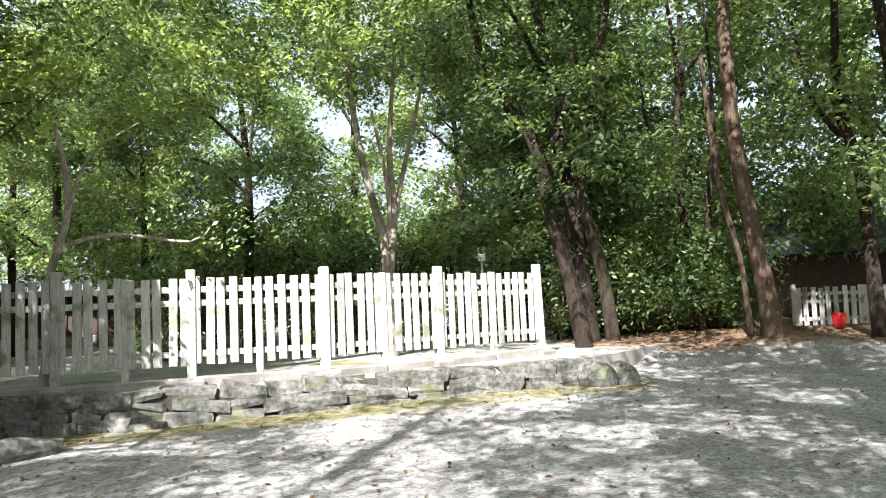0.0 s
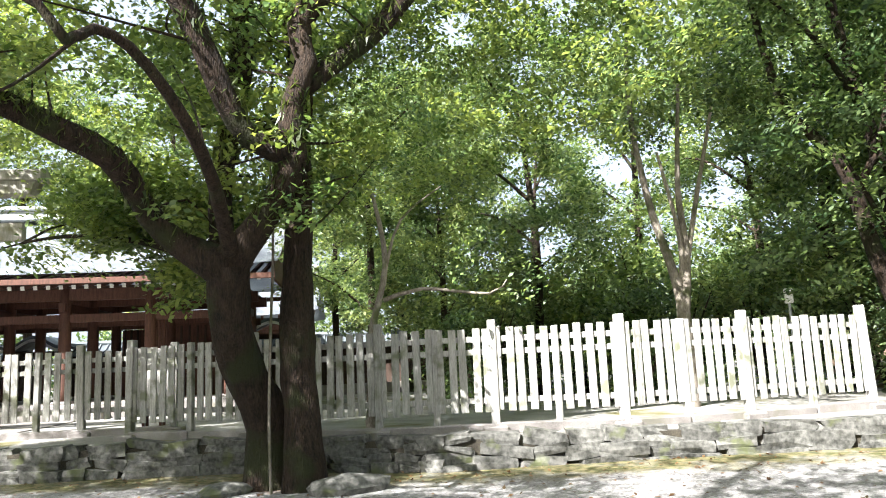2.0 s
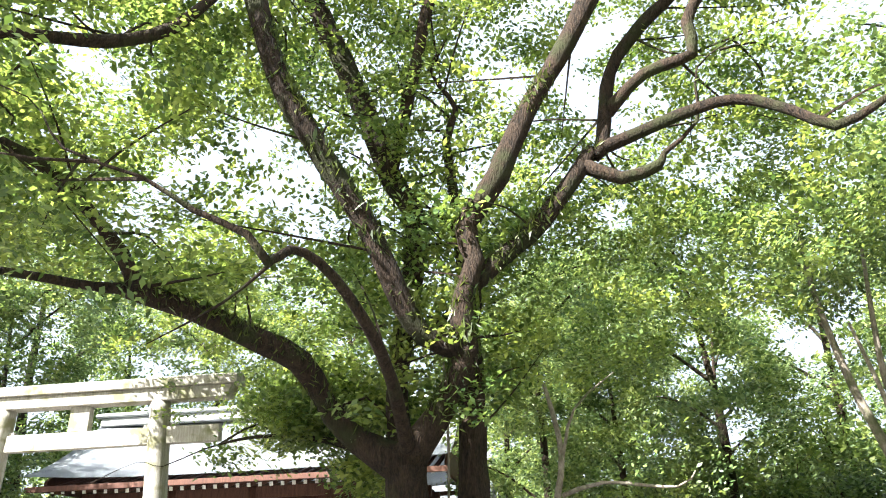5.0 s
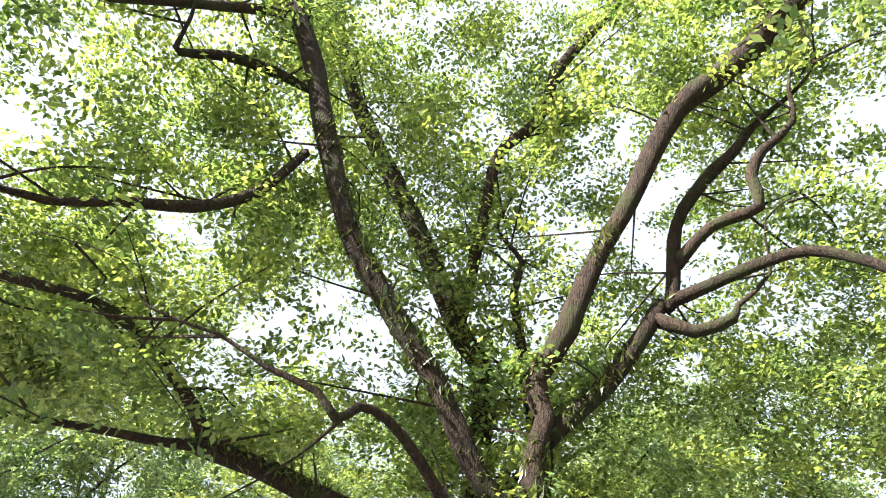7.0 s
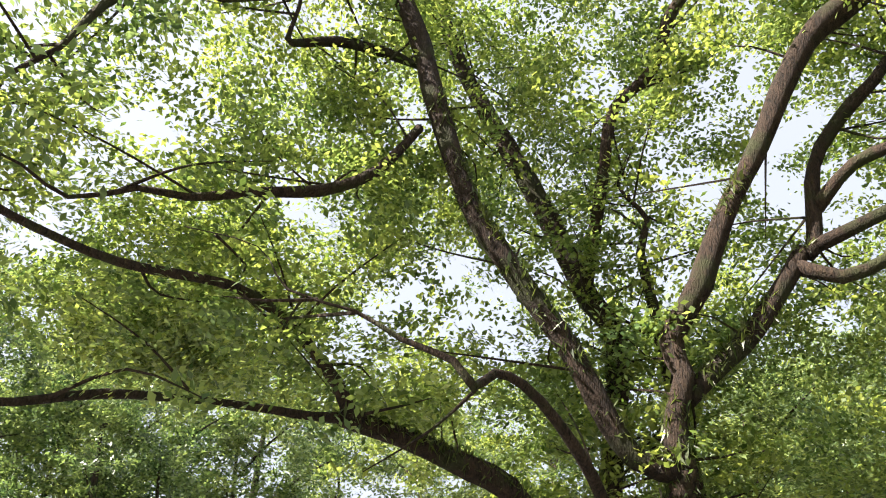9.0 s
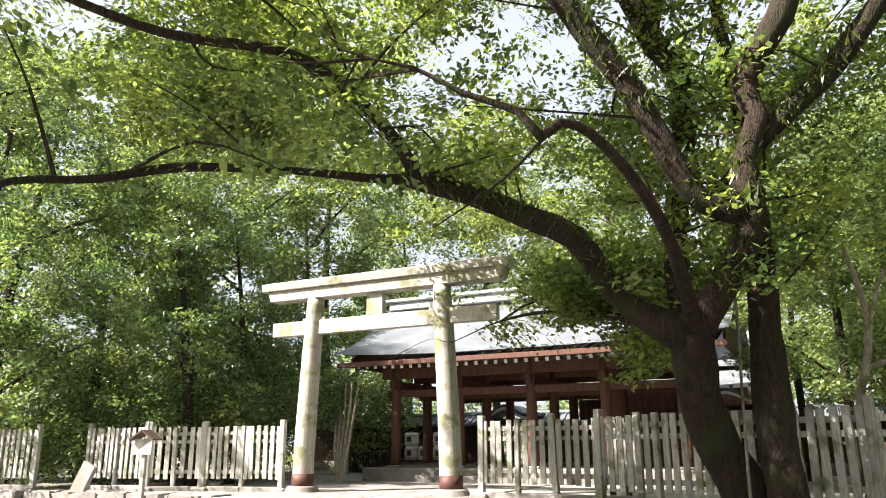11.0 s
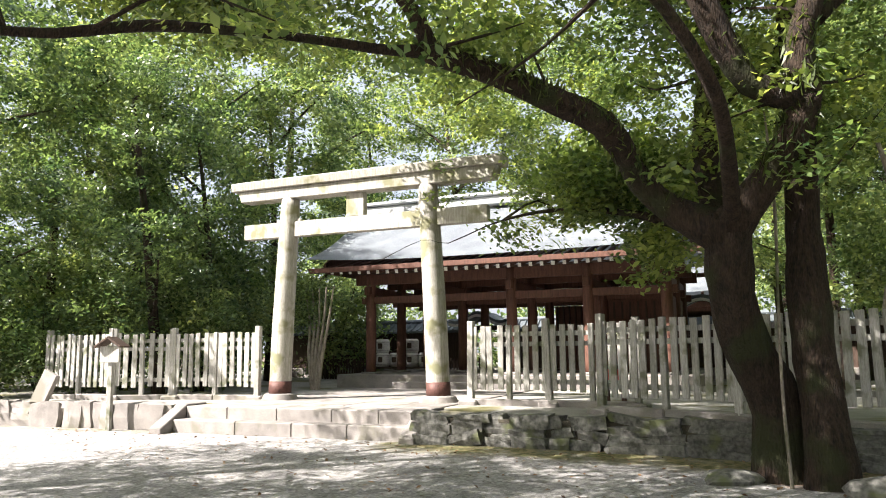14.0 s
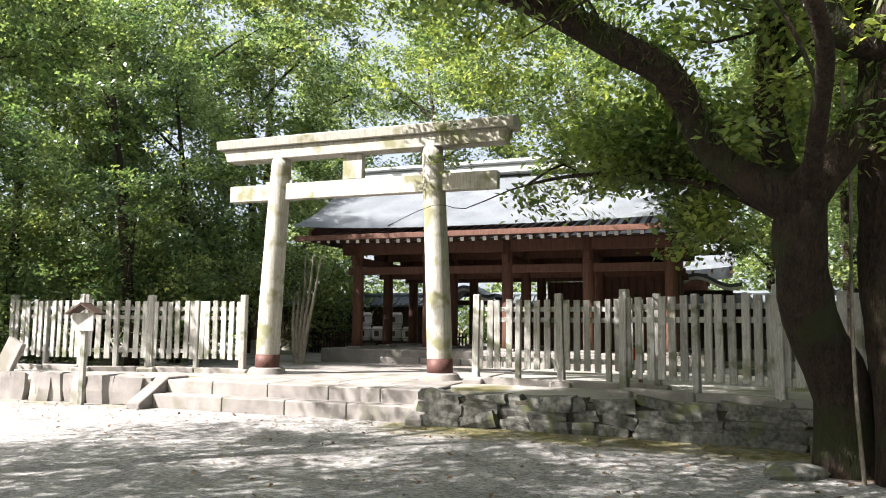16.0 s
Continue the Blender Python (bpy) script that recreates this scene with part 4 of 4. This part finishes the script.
# ---- the wood around ----
def tree_kind(seed, height, radius, spread, first_leaf, tufts_n, per, size, leaf, bark, lean=0.0, forks=5, gap=0.5):
    """A tapered trunk with limbs and a ragged crown of leaf tufts; the base at the origin."""
    r = random.Random(seed)
    t = thing("tree", "tall slender woodland tree with a ragged green crown", "tree", group="woodland trees")
    top = Vector((lean * height, r.gauss(0, 0.3), height * 0.85))
    mid = Vector((lean * height * 0.35 + r.gauss(0, 0.15), r.gauss(0, 0.15), height * 0.42))
    part("trunk", tube([(0, 0, -0.5, radius * 1.3), (0.02, 0, 0.4, radius), (*mid, radius * 0.72), (*top, radius * 0.2)], 10, 0.12, 0.35), bark, t, smooth=True)
    centres = []
    for i in range(forks):
        s = first_leaf + (0.95 - first_leaf) * (i + 0.3 * r.random()) / forks
        p = mid.lerp(top, (s - 0.42) / 0.43) if s > 0.42 else Vector((0, 0, 0.3)).lerp(mid, s / 0.42)
        a = r.uniform(0, 6.28)
        L = spread * r.uniform(0.6, 1.0)
        q = p + Vector((math.cos(a) * L * 0.5, math.sin(a) * L * 0.5, L * 0.45))
        e = p + Vector((math.cos(a) * L, math.sin(a) * L, L * r.uniform(0.5, 0.9)))
        part("limb", tube([(*p, radius * 0.4), (*q, radius * 0.26), (*e, radius * 0.08)], 7, 0.1), bark, t, smooth=True)
        centres += [p.lerp(e, u) for u in (0.5, 0.75, 1.0)]
    c0 = Vector((top.x * 0.8, top.y * 0.8, height * (first_leaf + 1) / 2))
    g = np.random.default_rng(seed)
    pts = []
    while len(pts) < tufts_n:
        v = g.normal(size=3)
        v /= np.linalg.norm(v)
        s = g.uniform(0.3, 1) ** 0.6
        p = c0 + Vector((v[0] * spread * s, v[1] * spread * s, v[2] * height * (1 - first_leaf) * 0.55 * s))
        if noise.noise(p * gap + Vector((seed, seed, 0))) > 0.16:
            pts.append(tuple(p))
    pts += [tuple(c) for c in centres for _ in range(3)]
    part("crown", leaves_mesh("crown", sprays(np.array(pts), per, 0.3, 0.45), size, leaf, 0.6, per=per), leaf, t)
    return t


def bush_kind(seed, spread, height, tufts_n, per, size, leaf):
    r = random.Random(seed)
    t = thing("shrub", "dense evergreen undergrowth shrub at the wood's edge", "shrub", group="undergrowth")
    for i in range(5):
        a = r.uniform(0, 6.28)
        part("stem", tube([(0.1 * math.cos(a), 0.1 * math.sin(a), -0.3, 0.05), (0.4 * spread * math.cos(a), 0.4 * spread * math.sin(a), height * 0.5, 0.03), (0.7 * spread * math.cos(a), 0.7 * spread * math.sin(a), height * 0.9, 0.01)], 5, 0.1), BARK, t)
    pts = crown_fill(tufts_n, (0, 0, height * 0.52), (spread, spread, height * 0.52), 0.3, seed)
    part("leaves", leaves_mesh("leaves", sprays(np.array([tuple(p) for p in pts]), per, size * 2.4, 0.5), size, leaf, 0.6, per=per), leaf, t)
    return t


def stand_at(kind, x, y, z, turn=0.0, s=1.0):
    c = copy_thing(kind, pose(x, y, z, 0, 0, turn))
    c.scale = (s, s, s)
    return c


def floor_at(x, y):
    inside = y > 14 and x < 3 or x < -12 and y > 5.5 + 0.3 * (x + 18) or (x < 2.2 and y > 12.5)
    return HIGH if inside else ground_height(x, y)


KINDS = [tree_kind(11, 13, 0.18, 3.4, 0.22, 420, 38, 0.19, LEAF_FAR, BARK), tree_kind(12, 15, 0.2, 3.8, 0.25, 480, 38, 0.2, LEAF_FAR, BARK, 0.06), tree_kind(13, 10, 0.15, 2.8, 0.15, 380, 38, 0.17, LEAF_DARK, BARK, -0.08), tree_kind(14, 16, 0.27, 4.2, 0.16, 560, 38, 0.2, LEAF_DARK, BARK, 0.1)]
BUSHES = [bush_kind(21, 1.6, 2.4, 170, 34, 0.14, LEAF_DARK), bush_kind(22, 2.2, 3.6, 240, 36, 0.16, LEAF_FAR), bush_kind(23, 1.2, 1.5, 90, 34, 0.12, LEAF_FAR)]
placer = random.Random(42)
first_use = set()


def plant(kind, x, y, s, turn=None):
    m = pose(x, y, floor_at(x, y), 0, 0, placer.uniform(0, 360) if turn is None else turn)
    if kind not in first_use:
        first_use.add(kind)
        kind.matrix_basis = m @ Matrix.Diagonal((s, s, s, 1))
        return kind
    c = copy_thing(kind, m)
    c.scale = (s, s, s)
    return c


# wood behind the right-hand fence
for x, y, k, s in ((-8.5, 21, 0, 0.7), (-9.6, 18.2, 0, 0.75), (-6.4, 24.5, 0, 0.75), (-12.5, 21.5, 0, 0.75), (-5.2, 19.5, 0, 0.8), (0.6, 25, 0, 0.9), (-3.6, 29, 1, 1.0), (3.4, 30, 0, 1.0), (3.2, 16.6, 3, 0.75), (4.6, 19.5, 2, 1.1), (2.2, 21, 1, 1.0), (9.6, 14.8, 1, 0.9), (7.4, 22, 0, 1.1), (14.5, 22, 1, 1.0), (15, 14, 3, 0.9), (14, 24, 0, 1.2),
                   (-12, 26, 0, 1.0), (6, 30, 1, 1.2), (12, 32, 3, 1.2), (-14, 36, 1, 1.2), (18, 20, 2, 1.3)):
    plant(KINDS[k], x, y, s)
# wood left of the gate and behind the halls
for x, y, k, s in ((-22.5, 6.6, 3, 0.62), (-25.5, 9.0, 2, 1.0), (-27, 4.6, 0, 0.9), (-25.5, 1.2, 3, 0.8), (-30, 8, 1, 1.0), (-31, 2, 3, 1.0), (-29, 13, 0, 1.0), (-34, 17, 3, 1.1), (-36, 8, 1, 1.1), (-38, 24, 0, 1.3), (-32, 26, 1, 1.2), (-26, 31, 3, 1.2), (-20, 37, 0, 1.3), (-40, 0, 3, 1.2), (-33, -5, 0, 1.1)):
    plant(KINDS[k], x, y, s)
# unseen trees added round the camera, so their shade falls on gravel, fence and trunk
SHADE = tree_kind(15, 14, 0.3, 5.2, 0.45, 400, 34, 0.17, LEAF_FAR, BARK, gap=0.8)
for x, y, s in ((7.2, 3.2, 1.0), (11.5, 7.5, 1.0), (2.2, -3.2, 1.0), (4.2, 0.9, 0.95), (-5.2, -5.2, 0.95), (-9.4, -2.9, 0.9), (-12.6, -6.4, 0.8), (-13.6, -2.6, 0.76), (1.6, -1.6, 1.0), (5.0, 7.2, 1.15), (17, 10, 1.0)):
    plant(SHADE, x, y, s)
# undergrowth
for x, y, k, s in ((3.6, 18.4, 0, 0.9), (4.6, 18.2, 1, 0.8), (5.6, 17.6, 0, 1.0), (6.2, 19.5, 1, 1.1), (3.0, 19, 1, 1.0), (0.3, 20.5, 1, 1.0), (-1.8, 19.5, 0, 1.2), (-4.5, 22, 1, 1.0), (-7, 23.5, 1, 1.0), (-2.5, 17.5, 2, 1.0), (-6.2, 17.5, 0, 1.0), (15.5, 17, 1, 1.2), (6.6, 18.2, 0, 0.8), (10.5, 23, 1, 1.3), (2, 27, 1, 1.5), (-3, 28, 1, 1.5), (7.5, 27, 1, 1.5), (-10, 29, 1, 1.3),
                   (-23.5, 8.2, 1, 0.9), (-25.8, 6.5, 1, 1.0), (-27.5, 9.5, 1, 1.2), (-24.5, 4.2, 0, 1.0), (-28, 2.2, 1, 1.2), (-30, 6, 1, 1.3), (-32, 11, 1, 1.4), (-29.5, 16, 1, 1.2), (-34, 4, 1, 1.5), (-34, -2, 1, 1.5)):
    plant(BUSHES[k], x, y, s)


def build_slim_tree(name, label, x, y, stems, leaf_boxes, bark, size=0.13, leaf=LEAF_FAR):
    z = floor_at(x, y)
    t = thing(name, label, "tree", pose(x, y, z))
    for s in stems:
        part("stem", tube(s, 9, 0.1), bark, t, smooth=True)
    pts = []
    for i, (c, rad, n) in enumerate(leaf_boxes):
        pts += [tuple(p) for p in crown_fill(n, c, rad, 0.2, 30 + i)]
    part("crown", leaves_mesh("crown", sprays(np.array(pts), 26, 0.28, 0.45), size, leaf, 0.6, per=26), leaf, t)


build_slim_tree("forked_tree", "slender pale tree forking into several thin stems behind the fence", -1.15, 15.5,
                [[(0, 0, -0.3, 0.17), (0, 0, 1.6, 0.14), (-0.12, 0, 2.6, 0.10), (-0.5, 0, 4.2, 0.075), (-0.75, 0.1, 6.4, 0.05), (-0.6, 0, 8.5, 0.03)], [(0, 0, 1.7, 0.10), (0.15, 0, 3.0, 0.08), (0.1, 0, 4.4, 0.06), (0.3, 0, 6.6, 0.03)], [(0.1, 0, 2.6, 0.06), (0.4, 0.1, 4.0, 0.05), (0.9, 0, 6.0, 0.03)], [(0, 0, 2.4, 0.06), (0.05, -0.1, 3.4, 0.05), (-0.25, 0, 5.2, 0.03)]],
                [((0, 0, 7.6), (2.6, 2.4, 2.2), 170), ((-1.2, 0.3, 6.0), (1.4, 1.2, 0.7), 40)], BARK_PALE)
build_slim_tree("pine_tree", "tall reddish pine trunk leaning beside the path", 7.0, 15.6,
                [[(-0.1, 0, -0.4, 0.28), (-0.22, 0, 0.7, 0.21), (-0.48, 0, 2.4, 0.175), (-0.72, 0, 4.6, 0.155), (-0.75, 0, 7.5, 0.13), (-0.75, 0, 11, 0.1)], [(-0.62, 0, 0.0, 0.07), (-0.75, 0, 1.6, 0.06), (-1.1, 0, 3.3, 0.07), (-1.3, 0, 6, 0.04)]],
                [((-0.4, 0, 10.5), (2.8, 2.8, 2.0), 150)], BARK_RED, 0.14, LEAF_DARK)
build_slim_tree("crooked_tree", "dark crooked tree with heavy leaning limbs", 3.0, 15.9,
                [[(0, 0, -0.4, 0.21), (-0.25, 0, 1.2, 0.17), (-0.65, 0, 3.0, 0.15), (-1.0, 0, 4.6, 0.13), (-1.9, 0, 6.0, 0.10), (-2.3, 0, 8.5, 0.06)], [(0.7, 0.4, -0.4, 0.18), (0.5, 0.4, 1.5, 0.14), (0.1, 0.3, 3.6, 0.13), (0.5, 0.2, 5.6, 0.10), (0.9, 0, 8, 0.06)], [(-0.8, 0, 4.0, 0.08), (-0.2, 0, 5.2, 0.07), (0.1, 0, 7, 0.04)]],
                [((-0.6, 0, 7.5), (3.2, 2.6, 2.3), 200), ((1.3, 0.2, 3.6), (1.4, 1.0, 1.2), 70)], BARK, 0.13, LEAF_DARK)
build_slim_tree("slim_tree", "slim dark woodland tree with several upright stems", 5.9, 17.2,
                [[(0, 0, -0.4, 0.13), (-0.1, 0, 1.6, 0.1), (-0.35, 0, 3.6, 0.085), (-0.2, 0, 6.2, 0.06), (-0.5, 0, 9, 0.03)], [(0.5, 0.4, -0.4, 0.1), (0.45, 0.4, 2.4, 0.075), (0.7, 0.3, 5, 0.05), (0.6, 0.2, 8, 0.025)], [(-0.3, 0, 3.3, 0.05), (-0.9, 0.1, 4.6, 0.04), (-1.1, 0, 6.4, 0.02)]],
                [((-0.2, 0, 7.6), (2.2, 2.0, 1.9), 110), ((0.2, 0.3, 4.4), (1.3, 1.0, 0.8), 36)], BARK, 0.13, LEAF_DARK)
build_slim_tree("slim_tree", "slim dark woodland tree leaning over the path", 9.3, 15.9,
                [[(0, 0, -0.4, 0.2), (-0.1, 0, 1.4, 0.15), (-0.2, 0, 3.6, 0.13), (-0.55, 0, 5.2, 0.11), (-0.4, 0, 8.5, 0.06)], [(-0.3, 0, 4.1, 0.07), (-1.0, 0.2, 5.2, 0.055), (-1.4, 0.1, 7.0, 0.03)]],
                [((-0.4, 0, 7.8), (2.4, 2.0, 1.9), 110), ((-0.6, 0.2, 4.9), (1.4, 1.0, 0.7), 30)], BARK, 0.13, LEAF_DARK)
build_slim_tree("young_tree", "thin crooked young tree growing against the fence", -5.75, 10.75,
                [[(0.3, -0.35, -0.3, 0.10), (0.1, -0.3, 0.7, 0.085), (0.25, -0.3, 1.25, 0.07), (0.05, -0.1, 2.0, 0.06), (0.3, 0, 3.2, 0.05), (0.1, 0, 4.4, 0.03)], [(0.25, 0, 2.6, 0.04), (0.9, 0.1, 2.75, 0.03), (2.0, 0.2, 2.6, 0.02), (2.3, 0.2, 2.8, 0.01)], [(0.3, 0, 3.1, 0.03), (0.6, 0, 3.9, 0.02), (1.3, 0.1, 4.4, 0.01)]],
                [((0.4, 0.2, 4.6), (1.5, 1.2, 0.7), 36), ((1.6, 0.5, 3.0), (1.3, 1.0, 0.7), 26)], BARK_PALE, 0.1, LEAF)
build_slim_tree("multi_stem_tree", "small many-stemmed tree in front of the hall", -21.2, 10.7,
                [[(0.05 * i, 0, -0.2, 0.07), (0.1 * i, 0.05 * i, 0.9, 0.055), (0.28 * i, 0.1, 2.0, 0.04), (0.42 * i, 0.1, 3.0, 0.02)] for i in (-2, -1, 0, 1, 2)],
                [((0, 0, 2.7), (1.4, 1.2, 0.9), 130)], BARK_PALE, 0.1, LEAF_DARK)


def build_far_wood():
    """The thick of the wood that closes every view."""
    g = np.random.default_rng(77)
    pts = []
    for _ in range(9000):
        a = g.uniform(0, 2 * math.pi)
        d = g.uniform(38, 50)
        h = 8 + 2.5 * math.sin(a * 7) + 2.5 * math.sin(a * 17 + 1)
        p = Vector((-8 + d * math.cos(a), 8 + d * math.sin(a), g.uniform(0, 1) ** 0.8 * h))
        if noise.noise(p * 0.3) > -0.1:
            pts.append(tuple(p))
    me = leaves_mesh("far_wood", sprays(np.array(pts), 26, 0.75, 0.55), 0.42, LEAF_FAR, 0.5, per=26)
    tagged(new("far_wood", me), "distant sunlit woodland closing the view", "wood", kind="stuff")


build_far_wood()


# ---- the hut and fence beyond the path ----
hut = thing("storage_hut", "small dark wooden hut with a blue-grey roof among the trees", "hut", pose(11.2, 22.5, ground_height(11, 22), 0, 0, -18))
part("wall", boxed(-1.9, -1.2, -0.2, 1.9, 1.2, 2.0, bevel=0.02), DARKWOOD, hut)
part("plinth", boxed(-2.0, -1.3, -0.3, 2.0, 1.3, 0.15, bevel=0.02), GRANITE, hut)
part("roof", curved_roof(-2.6, 2.6, -2.0, 0, 1.95, 3.0, 0.1, 0.08), TILE, hut)
build_fence((9.2, 19.6), (15.5, 17.6), 4, base=0.35, top=1.5, low=0.5, post_top=1.6, group="fence beyond the path")
drum = thing("red_drum", "bright red plastic tub standing by the fence", "tub", pose(9.45, 17.9, ground_height(9.45, 17.9) - 0.02))
part("tub", tube([(0, 0, 0, 0.13), (0, 0, 0.34, 0.165), (0, 0, 0.36, 0.18), (0, 0, 0.34, 0.15), (0, 0, 0.06, 0.12)], 20), SCARLET, drum, smooth=True)


# ---- roots, loose stones and fallen leaves ----
def build_rock(x, y, z, sx, sy, sz, seed):
    bm = bmesh.new()
    bmesh.ops.create_icosphere(bm, subdivisions=2, radius=1)
    for v in bm.verts:
        v.co *= 1 + 0.28 * noise.noise(v.co * 1.1 + Vector((seed, 0, 0)))
    bmesh.ops.scale(bm, vec=(sx, sy, sz), verts=bm.verts)
    ob = new("rock", mesh_of(bm, "rock", STONE))
    ob.matrix_world = pose(x, y, z, 0, 0, seed * 37)
    tagged(ob, "grey weathered stone lying at the foot of the tree", "rock", "stones by the tree")


for i, (x, y, sx, sy, sz) in enumerate(((-4.9, 8.35, 0.55, 0.28, 0.16), (-6.6, 8.1, 0.4, 0.28, 0.11), (2.4, 12.2, 0.42, 0.3, 0.3), (2.85, 12.3, 0.28, 0.25, 0.26))):
    build_rock(x, y, ground_height(x, y) + sz * 0.45, sx, sy, sz, i + 1)


def build_litter():
    g = np.random.default_rng(5)
    pts = []
    for _ in range(20000):
        x, y = g.uniform(-20, 16), g.uniform(3, 20)
        w = 1.0 if bank(x, y) > 0.3 else 0.3 + 0.4 * (line_gap(x, y, WALL) < 1.4)
        if g.random() < w and floor_at(x, y) != HIGH and (x > 2.4 or y < 12.3):
            pts.append((x, y, ground_height(x, y) + 0.012))
    me = leaves_mesh("fallen_leaves", np.array(pts), 0.075, LITTER, 3.0, 0.0)
    tagged(new("fallen_leaves", me), "scattered dry brown leaves on the ground", "leaves", kind="stuff")


build_litter()
